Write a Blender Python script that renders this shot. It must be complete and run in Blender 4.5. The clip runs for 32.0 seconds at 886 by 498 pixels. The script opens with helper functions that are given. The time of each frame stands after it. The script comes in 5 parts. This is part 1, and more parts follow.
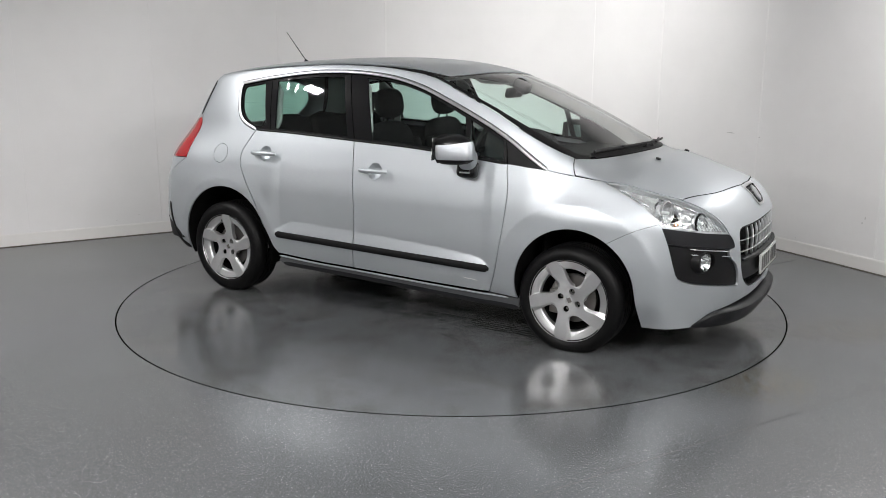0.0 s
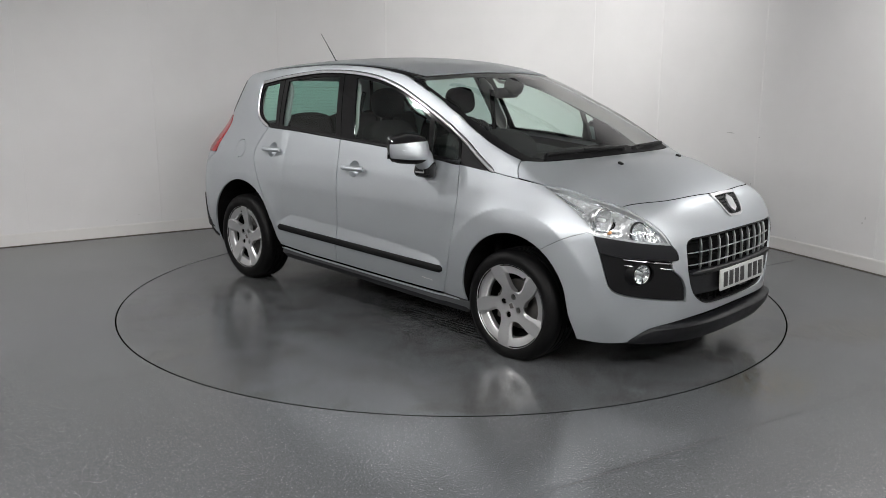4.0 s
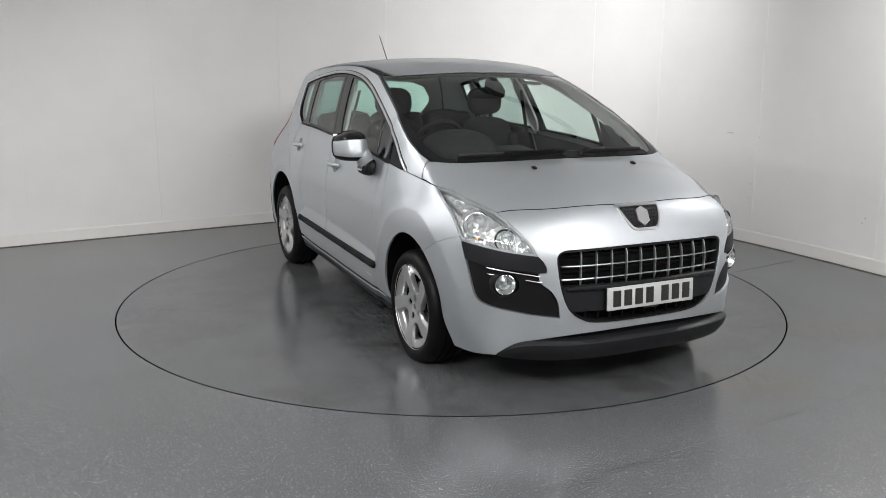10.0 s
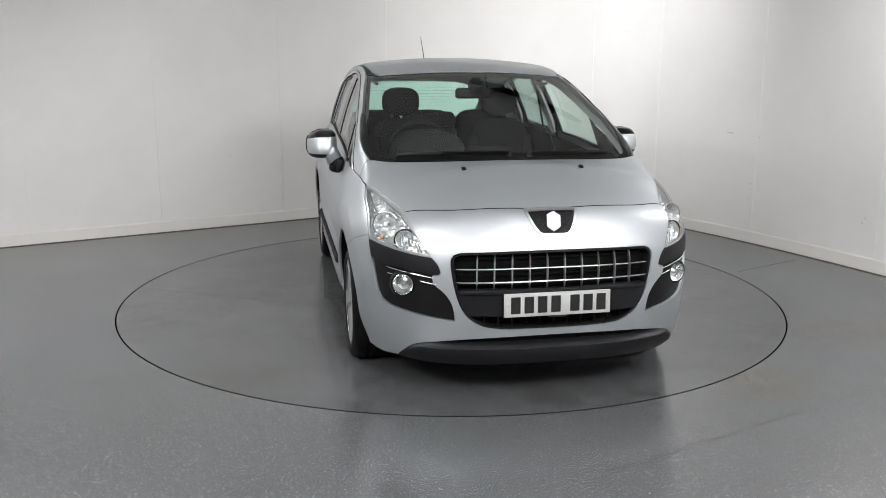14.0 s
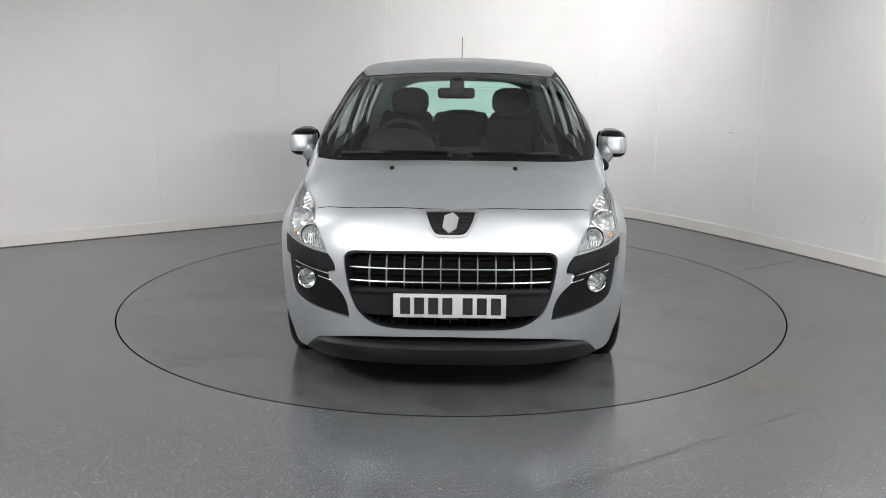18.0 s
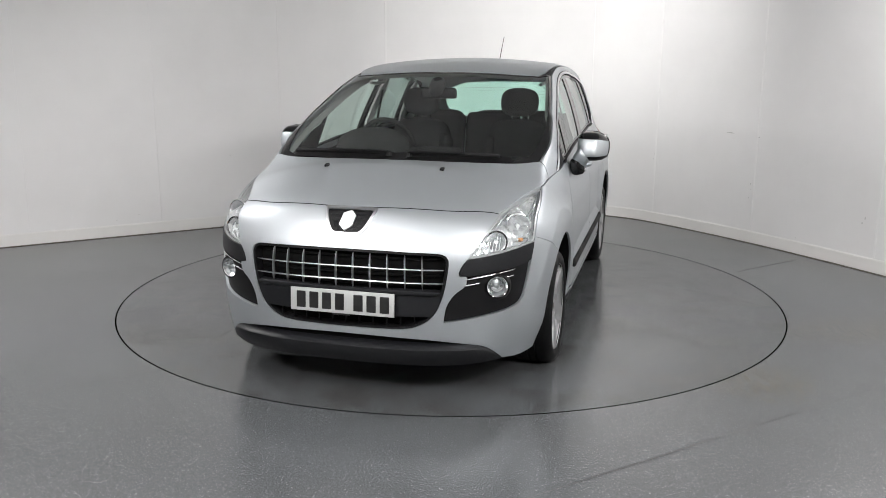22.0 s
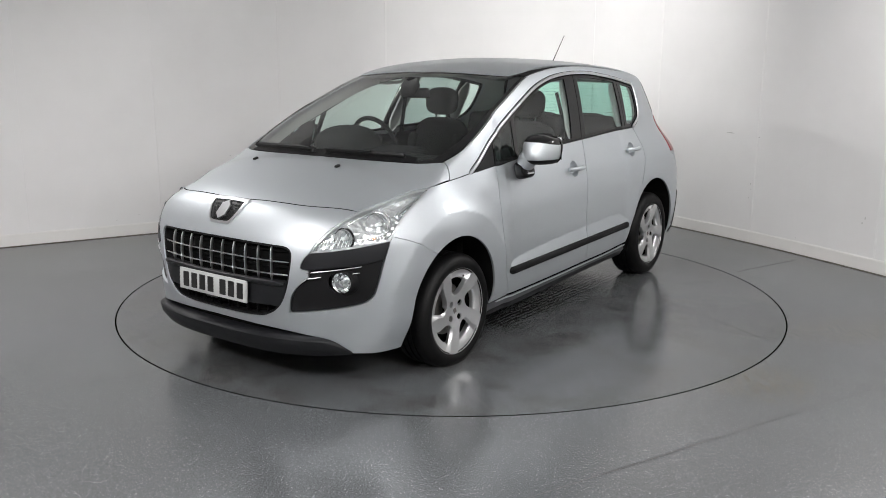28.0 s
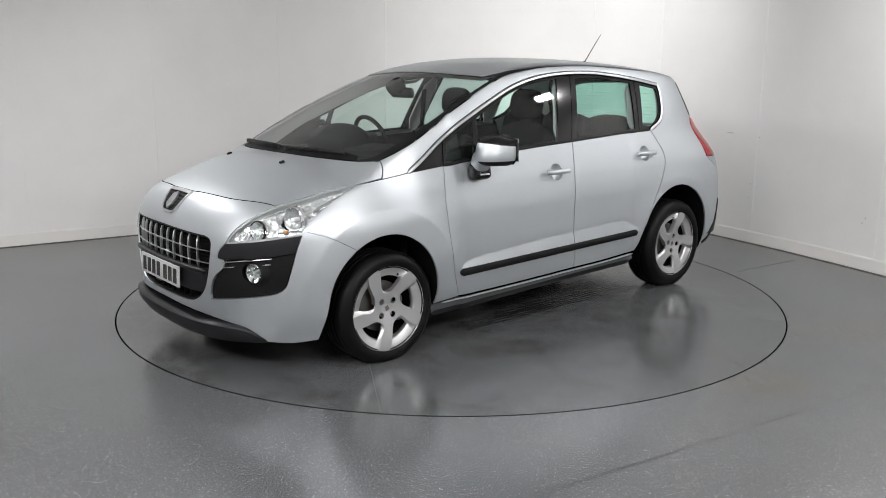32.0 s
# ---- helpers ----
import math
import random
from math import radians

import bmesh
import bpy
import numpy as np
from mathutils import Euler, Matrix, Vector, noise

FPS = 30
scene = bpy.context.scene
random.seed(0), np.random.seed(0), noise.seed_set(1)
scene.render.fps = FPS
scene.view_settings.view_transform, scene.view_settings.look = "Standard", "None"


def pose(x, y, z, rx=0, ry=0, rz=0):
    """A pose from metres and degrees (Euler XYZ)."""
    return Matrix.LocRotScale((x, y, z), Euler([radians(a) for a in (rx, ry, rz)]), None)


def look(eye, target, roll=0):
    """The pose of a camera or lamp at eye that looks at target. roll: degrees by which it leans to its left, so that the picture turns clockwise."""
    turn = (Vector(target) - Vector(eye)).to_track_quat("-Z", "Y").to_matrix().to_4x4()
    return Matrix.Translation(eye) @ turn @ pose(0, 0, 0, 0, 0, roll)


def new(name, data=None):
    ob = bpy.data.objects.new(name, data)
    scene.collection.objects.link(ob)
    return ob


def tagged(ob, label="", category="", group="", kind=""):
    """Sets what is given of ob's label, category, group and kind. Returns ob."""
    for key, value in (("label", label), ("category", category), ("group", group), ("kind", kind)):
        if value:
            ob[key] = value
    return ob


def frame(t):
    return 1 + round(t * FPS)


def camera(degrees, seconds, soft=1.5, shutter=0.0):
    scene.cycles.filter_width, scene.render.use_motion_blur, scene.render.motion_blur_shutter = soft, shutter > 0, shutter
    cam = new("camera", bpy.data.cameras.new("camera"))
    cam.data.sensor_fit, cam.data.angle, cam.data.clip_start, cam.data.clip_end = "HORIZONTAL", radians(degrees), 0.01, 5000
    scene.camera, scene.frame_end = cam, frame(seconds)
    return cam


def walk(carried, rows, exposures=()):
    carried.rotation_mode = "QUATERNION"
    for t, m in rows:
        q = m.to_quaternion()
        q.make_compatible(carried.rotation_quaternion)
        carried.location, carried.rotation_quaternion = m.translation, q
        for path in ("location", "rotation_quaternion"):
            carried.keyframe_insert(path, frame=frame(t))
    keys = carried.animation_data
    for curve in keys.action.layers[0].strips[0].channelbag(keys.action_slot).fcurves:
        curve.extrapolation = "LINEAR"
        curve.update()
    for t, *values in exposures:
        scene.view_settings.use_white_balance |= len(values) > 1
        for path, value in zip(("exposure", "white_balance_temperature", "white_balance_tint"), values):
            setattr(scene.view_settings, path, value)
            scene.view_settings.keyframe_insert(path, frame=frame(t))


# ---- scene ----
from mathutils.geometry import delaunay_2d_cdt as mathutils_cdt

SECONDS = 32.0
cam = camera(56.46, SECONDS, 0.9)
EYE = look((0, -5.796, 1.534), (-0.045, -0.9055, 0.4943), 0.25)
walk(cam, [(0, EYE), (SECONDS, EYE)],
     exposures=[(0, 0.82), (1, 0.76), (2, 0.66), (3, 0.58), (6, 0.54), (7, 0.54), (8, 0.59), (9, 0.76), (10, 0.83), (12, 0.88), (21, 0.89), (25, 0.87), (32, 0.83)])

# ---- light: soft boxes over the round studio, four added as fill, dim white ceiling ----
world = bpy.data.worlds.new("studio")
scene.world = world
world.use_nodes = True
world.node_tree.nodes["Background"].inputs["Color"].default_value = (0.9, 0.95, 1.0, 1)
world.node_tree.nodes["Background"].inputs["Strength"].default_value = 0.05
# place, aim, size x, size y, watts
LAMPS = [((-3.0, -0.55, 2.75), (-1.6, -0.4, 0.0), 0.2, 0.14, 23),
         ((3.25, -0.25, 2.75), (1.8, -0.3, 0.0), 0.2, 0.14, 18),
         ((1.05, 1.3, 3.3), (1.3, 3.5, 1.3), 1.4, 0.4, 16),
         # two uplights added to brighten ceiling and back wall for the paint's reflections
         ((-2.5, -3.5, 2.8), (-2.2, -3.9, 3.5), 0.5, 0.4, 58),
         ((2.6, -3.5, 2.8), (2.3, -3.9, 3.5), 0.5, 0.4, 58),
         # two large front boxes added as unseen fill for nose and floor
         ((-2.5, -5.2, 3.38), (-1.2, -2.9, 0.7), 2.8, 1.3, 146),
         ((2.35, -5.2, 3.38), (1.2, -2.9, 0.7), 2.8, 1.3, 146)]


def studio_lights():
    for place, aim, sx, sy, watts in LAMPS:
        data = bpy.data.lights.new("soft_box_and_fill_lamp", "AREA")
        data.shape, data.size, data.size_y, data.energy, data.color = "RECTANGLE", sx, sy, watts, (1.0, 0.98, 0.972)
        if 1.0 < aim[2] < 3.0:
            # spread narrowed so that the windscreen doesn't mirror the wall washer
            data.spread = radians(105)
        new("soft_box_and_fill_lamp", data).matrix_world = look(place, aim)


studio_lights()


# ---- materials ----
def mat(name, color, rough=0.5, metal=0.0, coat=0.0, spec=0.5):
    m = bpy.data.materials.new(name)
    m.use_nodes = True
    b = m.node_tree.nodes["Principled BSDF"]
    b.inputs["Base Color"].default_value = (*color, 1)
    b.inputs["Roughness"].default_value = rough
    b.inputs["Metallic"].default_value = metal
    b.inputs["Coat Weight"].default_value = coat
    b.inputs["Coat Roughness"].default_value = 0.04
    b.inputs["Specular IOR Level"].default_value = spec
    return m


class Nodes:
    """A short way to wire the nodes of a material."""

    def __init__(self, m):
        self.t = m.node_tree
        self.b = self.t.nodes["Principled BSDF"]

    def add(self, kind, **inputs):
        n = self.t.nodes.new(kind)
        for k, v in inputs.items():
            self.put(n, k.replace("_", " "), v)
        return n

    def put(self, n, key, v):
        if isinstance(v, bpy.types.NodeSocket):
            self.t.links.new(v, n.inputs[key])
        else:
            n.inputs[key].default_value = v

    def where(self):
        return self.add("ShaderNodeTexCoord").outputs["Object"]

    def noise(self, scale, detail=3.0, rough=0.55, at=None, dist=0.0):
        n = self.add("ShaderNodeTexNoise", Scale=scale, Detail=detail, Roughness=rough, Distortion=dist)
        self.put(n, "Vector", self.where() if at is None else at)
        return n.outputs["Fac"]

    def band(self, v, a, b, lo=0.0, hi=1.0):
        n = self.add("ShaderNodeMapRange")
        n.interpolation_type = "SMOOTHSTEP"
        for k, x in (("Value", v), ("From Min", a), ("From Max", b), ("To Min", lo), ("To Max", hi)):
            self.put(n, k, x)
        return n.outputs["Result"]

    def math(self, op, a, b=0.0):
        n = self.t.nodes.new("ShaderNodeMath")
        n.operation = op
        self.put(n, 0, a)
        self.put(n, 1, b)
        return n.outputs[0]

    def mix(self, f, a, b):
        n = self.t.nodes.new("ShaderNodeMix")
        n.data_type = "RGBA"
        self.put(n, 0, f)
        self.put(n, 6, a if isinstance(a, bpy.types.NodeSocket) else (*a, 1))
        self.put(n, 7, b if isinstance(b, bpy.types.NodeSocket) else (*b, 1))
        return n.outputs[2]

    def bump(self, height, strength=0.2, distance=0.002):
        n = self.add("ShaderNodeBump", Strength=strength, Distance=distance, Height=height)
        self.t.links.new(n.outputs[0], self.b.inputs["Normal"])

    def set(self, key, v):
        self.put(self.b, key, v)


def grained(name, color, rough, scale=900.0, strength=0.25, vary=0.25, metal=0.0, spec=0.5):
    """A moulded or woven surface: fine grain, and slow changes of tone and gloss."""
    m = mat(name, color, rough, metal, 0.0, spec)
    n = Nodes(m)
    slow = n.noise(5.0, 4.0)
    n.set("Base Color", n.mix(slow, tuple(c * (1 - vary) for c in color), tuple(c * (1 + vary) for c in color)))
    n.set("Roughness", n.band(slow, 0.25, 0.75, rough * 0.85, min(1.0, rough * 1.15)))
    n.bump(n.noise(scale, 2.0), strength, 0.001)
    return m


def silver_paint():
    m = mat("silver_metallic_paint", (0.5, 0.525, 0.555), 0.47, 0.9, 0.35)
    n = Nodes(m)
    n.set("Coat Roughness", 0.08)
    n.set("Coat IOR", 1.4)
    flake = n.noise(2600.0, 1.0)
    slow = n.noise(2.2, 3.0)
    n.set("Base Color", n.mix(flake, (0.456, 0.488, 0.513), (0.566, 0.598, 0.621)))
    n.set("Roughness", n.band(slow, 0.3, 0.7, 0.46, 0.51))
    return m


def pane(name, tint, gloss=0.02):
    """Thin tinted glass: light goes straight through, and the surface mirrors by Fresnel."""
    m = bpy.data.materials.new(name)
    m.use_nodes = True
    t = m.node_tree
    t.nodes.clear()
    out, clear, shine = t.nodes.new("ShaderNodeOutputMaterial"), t.nodes.new("ShaderNodeBsdfTransparent"), t.nodes.new("ShaderNodeBsdfGlossy")
    mixed, facing, power, scale = (t.nodes.new(k) for k in ("ShaderNodeMixShader", "ShaderNodeLayerWeight", "ShaderNodeMath", "ShaderNodeMath"))
    clear.inputs["Color"].default_value = (*tint, 1)
    shine.inputs["Roughness"].default_value = gloss
    power.operation, scale.operation = "POWER", "MULTIPLY_ADD"
    power.inputs[1].default_value = 3.6
    scale.inputs[1].default_value, scale.inputs[2].default_value = 0.85, 0.045
    t.links.new(facing.outputs["Facing"], power.inputs[0])
    t.links.new(power.outputs[0], scale.inputs[0])
    t.links.new(scale.outputs[0], mixed.inputs[0])
    t.links.new(clear.outputs[0], mixed.inputs[1])
    t.links.new(shine.outputs[0], mixed.inputs[2])
    t.links.new(mixed.outputs[0], out.inputs[0])
    return m


def floor_material(name, wet):
    """Speckled grey safety vinyl with a soft sheen; on the turntable also drying wet tyre tracks."""
    m = mat(name, (0.11, 0.113, 0.118), 0.3, 0, 0, 0.6 if wet else 0.8)
    n = Nodes(m)
    at = n.where()
    grain = n.noise(150.0, 2.0, 0.7, at)
    cells = n.add("ShaderNodeTexVoronoi", Scale=150.0)
    n.put(cells, "Vector", at)
    chips = n.band(cells.outputs["Distance"], 0.2, 0.34, 1.0, 0.0)
    pick = n.band(n.noise(75.0, 1.0, 0.5, at), 0.5, 0.62)
    slow = n.noise(0.9, 5.0, 0.6, at)
    fine = n.noise(260.0, 2.0, 0.7, at)
    base = n.mix(n.band(n.math("ADD", n.math("MULTIPLY", grain, 0.5), n.math("MULTIPLY", fine, 0.5)), 0.37, 0.63), (0.02, 0.023, 0.027), (0.146, 0.153, 0.159))
    base = n.mix(n.math("MULTIPLY", chips, pick), base, (0.2, 0.21, 0.215) if wet else (0.46, 0.48, 0.49))
    base = n.mix(n.band(slow, 0.3, 0.8, 0.0, 0.25), base, (0.095, 0.094, 0.092))
    rough = n.band(n.noise(2.2, 5.0, 0.65, at), 0.3, 0.7, 0.14, 0.23) if wet else n.band(slow, 0.2, 0.8, 0.17, 0.24)
    sep = n.add("ShaderNodeSeparateXYZ", Vector=at)
    x, y = sep.outputs["X"], sep.outputs["Y"]
    if wet:
        # tyre tracks along the car's wheels: tread lines in a lane, broken up, and smears beside it
        side = n.math("SUBTRACT", n.math("ABSOLUTE", n.math("SUBTRACT", y, 0.053)), 0.67)
        wob = n.math("MULTIPLY", n.math("SUBTRACT", n.noise(3.0, 3.0, 0.6, at), 0.5), 0.05)
        side = n.math("ADD", side, wob)
        off = n.math("ABSOLUTE", side)
        lane = n.band(off, 0.075, 0.1, 1.0, 0.0)
        left = n.band(y, -0.02, 0.02)
        reach = n.math("MULTIPLY", n.math("MULTIPLY", n.band(x, -1.25, -1.0), n.band(x, 0.35, 0.7, 1.0, 0.0)), left)
        other = n.math("MULTIPLY", n.math("MULTIPLY", n.band(x, -0.35, 0.15), n.band(x, 0.95, 1.3, 1.0, 0.0)), n.math("SUBTRACT", 1.0, left))
        tread = n.band(n.math("COSINE", n.math("MULTIPLY", side, 6.2832 / 0.036)), -0.35, 0.35)
        lugs = n.add("ShaderNodeMapping", Vector=at)
        lugs.inputs["Scale"].default_value = (45.0, 30.0, 1.0)
        tread = n.math("MULTIPLY", tread, n.band(n.noise(1.0, 2.0, 0.5, lugs.outputs[0]), 0.32, 0.5))
        broken = n.math("MAXIMUM", n.band(n.noise(2.3, 3.0, 0.6, at), 0.42, 0.55), n.math("MULTIPLY", left, n.band(n.noise(4.0, 3.0, 0.6, at), 0.3, 0.45)))
        squash = n.add("ShaderNodeMapping", Vector=at)
        squash.inputs["Scale"].default_value = (5.0, 22.0, 1.0)
        smear = n.band(n.noise(1.0, 5.0, 0.7, squash.outputs[0], 0.8), 0.5, 0.66, 0.0, 0.7)
        wide = n.band(n.math("ADD", off, n.math("MULTIPLY", n.noise(2.0, 4.0, 0.6, at), 0.3)), 0.22, 0.46, 1.0, 0.0)
        water = n.math("MAXIMUM", n.math("MULTIPLY", n.math("MULTIPLY", lane, tread), broken), n.math("MULTIPLY", wide, smear))
        water = n.math("MULTIPLY", water, n.math("ADD", reach, other))
        base = n.mix(n.math("MULTIPLY", water, 0.95), base, (0.006, 0.006, 0.0065))
        rough = n.math("SUBTRACT", rough, n.math("MULTIPLY", water, 0.11))
        n.bump(n.math("MULTIPLY", water, n.noise(1.0, 3.0, 0.6, squash.outputs[0], 1.0)), 0.16, 0.006)
        haze = n.band(n.noise(2.6, 6.0, 0.68, at, 0.8), 0.42, 0.7, 0.0, 0.6)
        base = n.mix(haze, base, (0.056, 0.054, 0.05))
    else:
        # dried brown tyre mud beside the turntable
        def patch(px, py, rx, ry):
            u = n.math("DIVIDE", n.math("SUBTRACT", x, px), rx)
            v = n.math("DIVIDE", n.math("SUBTRACT", y, py), ry)
            d = n.math("SQRT", n.math("ADD", n.math("MULTIPLY", u, u), n.math("MULTIPLY", v, v)))
            d = n.math("ADD", d, n.math("MULTIPLY", n.noise(5.0, 4.0, 0.6, at), 0.9))
            return n.band(d, 0.7, 1.35, 1.0, 0.0)
        streak = n.add("ShaderNodeMapping", Vector=at)
        streak.inputs["Rotation"].default_value = (0, 0, 0.5)
        streak.inputs["Scale"].default_value = (40.0, 9.0, 1.0)
        lines = n.band(n.noise(1.0, 3.0, 0.6, streak.outputs[0]), 0.4, 0.65)
        mud = n.math("ADD", patch(1.6, -1.8, 0.4, 0.36), patch(2.5, -0.9, 0.75, 0.4))
        base = n.mix(n.math("MULTIPLY", n.math("MULTIPLY", mud, lines), 0.75), base, (0.085, 0.07, 0.036))
    n.set("Base Color", base)
    n.set("Roughness", rough)
    return m


def wall_material(name, color, rough=0.55):
    m = mat(name, color, rough, 0, 0, 0.3)
    n = Nodes(m)
    slow, fine = n.noise(0.8, 5.0, 0.6), n.noise(140.0, 3.0)
    n.set("Base Color", n.mix(n.band(slow, 0.3, 0.75), color, tuple(c * 0.93 for c in color)))
    n.bump(fine, 0.08, 0.001)
    return m


SILVER = silver_paint()
STRIP = grained("black_rubber_strip", (0.0045, 0.0045, 0.005), 0.55, 900.0, 0.2, 0.25, 0.0, 0.15)
BLACK = grained("black_grained_plastic", (0.0045, 0.0045, 0.005), 0.5, 900.0, 0.25, 0.25, 0.0, 0.22)
GREY = grained("charcoal_bumper_plastic", (0.0085, 0.009, 0.0105), 0.46, 900.0, 0.25, 0.25, 0.0, 0.28)
SILL = grained("grey_sill_plastic", (0.07, 0.073, 0.077), 0.45, 900.0, 0.2, 0.15, 0.0, 0.4)
GLOSS = mat("gloss_black", (0.006, 0.006, 0.0065), 0.1, 0, 0, 0.35)
RUBBER = grained("tyre_rubber", (0.003, 0.003, 0.0032), 0.5, 300.0, 0.2, 0.25, 0.0, 0.16)
CHROME = mat("chrome", (0.82, 0.83, 0.84), 0.08, 1.0)
SATIN = mat("satin_metal", (0.66, 0.67, 0.68), 0.28, 1.0)
ALLOY = grained("painted_alloy", (0.62, 0.625, 0.63), 0.33, 700.0, 0.05, 0.06, 0.88)
STEEL = grained("brake_steel", (0.2, 0.19, 0.18), 0.4, 300.0, 0.2, 0.3, 0.8)
CLOTH = grained("dark_seat_cloth", (0.005, 0.0053, 0.0056), 0.9, 60.0, 0.02, 0.3, 0.0, 0.1)
TRIM = grained("dark_dash_plastic", (0.006, 0.0066, 0.007), 0.7, 200.0, 0.08, 0.25, 0.0, 0.25)
LIGHT_TRIM = grained("pale_grey_trim", (0.45, 0.46, 0.45), 0.7, 900.0, 0.2, 0.1)
DARK = mat("underbody_black", (0.004, 0.004, 0.004), 0.9, 0, 0, 0.1)
RED = mat("red_lamp_lens", (0.3, 0.007, 0.01), 0.2, 0, 0.3)
AMBER = mat("amber_lens", (0.55, 0.25, 0.1), 0.15)
WHITE = mat("plate_white", (0.44, 0.45, 0.445), 0.35)
INK = mat("plate_black", (0.012, 0.012, 0.012), 0.35)
GLASS = pane("windscreen_glass", (0.94, 1.0, 0.97))
REAR_GLASS = pane("dark_rear_door_glass", (0.52, 0.66, 0.62))
SIDE_GLASS = pane("tinted_side_glass", (0.85, 1.0, 0.945))
TAIL_GLASS = pane("green_rear_window_glass", (0.6, 0.93, 0.82))
LENS = pane("clear_lamp_lens", (0.93, 0.95, 0.95), 0.01)
MIRROR = mat("mirror", (0.8, 0.82, 0.82), 0.02, 1.0)
FLOOR = floor_material("speckled_vinyl", False)
DISC = floor_material("turntable_vinyl", True)
WALL = wall_material("white_wall_paint", (0.76, 0.757, 0.752))
SKIRT = wall_material("white_gloss_skirting", (0.75, 0.74, 0.72), 0.45)
CEILING = wall_material("ceiling_white", (0.82, 0.82, 0.82), 0.8)
GAP = mat("gap_black", (0.003, 0.003, 0.003), 0.9, 0, 0, 0.0)
SEAM = mat("welded_seam", (0.03, 0.03, 0.029), 0.45)
JOINT = wall_material("wall_joint_filler", (0.79, 0.787, 0.78))
GRIME = mat("floor_grime", (0.09, 0.075, 0.055), 0.7)
SCRAPE = mat("paint_scrape", (0.75, 0.75, 0.74), 0.6)
SCUFF = mat("grey_scuff", (0.5, 0.5, 0.49), 0.6)


# ---- shape of the car ----
def knots(xs, ys):
    """A smooth curve through a few knots (monotone cubic), flat slope beyond its ends."""
    xs, ys = np.array(xs, float), np.array(ys, float)
    h = np.diff(xs)
    s = np.diff(ys) / h
    m = np.concatenate([[s[0]], (s[:-1] + s[1:]) / 2, [s[-1]]])
    for i in range(1, len(xs) - 1):
        m[i] = 0 if s[i - 1] * s[i] <= 0 else np.sign(s[i]) * min(abs(m[i]), 3 * abs(s[i - 1]), 3 * abs(s[i]))

    def at(v):
        v = np.asarray(v, float)
        i = np.clip(np.searchsorted(xs, v) - 1, 0, len(h) - 1)
        u = np.clip((v - xs[i]) / h[i], 0, 1)
        d = v - np.clip(v, xs[0], xs[-1])
        return ((1 + 2 * u) * (1 - u) ** 2 * ys[i] + u * (1 - u) ** 2 * h[i] * m[i] + u * u * (3 - 2 * u) * ys[i + 1]
                + u * u * (u - 1) * h[i] * m[i + 1] + d * np.where(d < 0, m[0], m[-1]))
    return at


# the car's skin: x forward from the middle of the wheelbase, y to its left, z up from the floor
TOP = knots([-2.2, -1.75, -1.5, -1.2, -0.8, -0.4, -0.1, 0.2, 0.45, 0.75, 1.0, 1.27, 1.45, 1.6, 1.84, 2.0, 2.1, 2.3],
            [1.44, 1.535, 1.575, 1.612, 1.638, 1.646, 1.64, 1.61, 1.55, 1.432, 1.317, 1.178, 1.09, 1.066, 0.99, 0.93, 0.885, 0.77])
CROWN = knots([-1.8, -1.0, 0.0, 0.34, 1.27, 1.5, 2.2], [0.14, 0.11, 0.11, 0.134, 0.166, 0.12, 0.12])
CROWN4 = knots([-1.8, 1.2, 1.5, 1.8, 2.2], [0.0, 0.0, 0.1, 0.27, 0.27])
FLANK = knots([0.1, 0.2, 0.3, 0.45, 0.6, 0.75, 0.9, 1.0, 1.08, 1.14, 1.2], [0.84, 0.862, 0.882, 0.895, 0.902, 0.902, 0.882, 0.857, 0.836, 0.819, 0.802])


def SIDE(z):
    """Half the width over the height: a full flank, and above the belt glass that leans in along a curve."""
    up = z - 1.14
    return np.where(up < 0, FLANK(z), 0.819 - 0.285 * up - 0.235 * up * up)


NOSE = knots([0.1, 0.15, 0.2, 0.3, 0.45, 0.6, 0.72, 0.8, 0.9, 1.0, 1.2], [2.06, 2.13, 2.155, 2.165, 2.175, 2.178, 2.165, 2.13, 2.065, 2.0, 1.9])
TAIL = knots([0.1, 0.2, 0.35, 0.5, 0.7, 0.9, 1.1, 1.25, 1.5, 1.7], [-2.02, -2.07, -2.12, -2.14, -2.12, -2.07, -1.96, -1.87, -1.71, -1.6])
LEDGE = knots([-0.8, -0.66, -0.09, 0.41, 0.6, 0.69, 0.75, 0.79, 0.815], [0.51, 0.56, 0.54, 0.514, 0.498, 0.488, 0.473, 0.452, 0.43])
NOSE_X, TAIL_X, AXLE, HUB = 1.3, -1.35, 1.3065, 0.318


def ramp(v, a, b):
    u = np.clip((np.asarray(v, float) - a) / (b - a), 0, 1)
    return u * u * (3 - 2 * u)


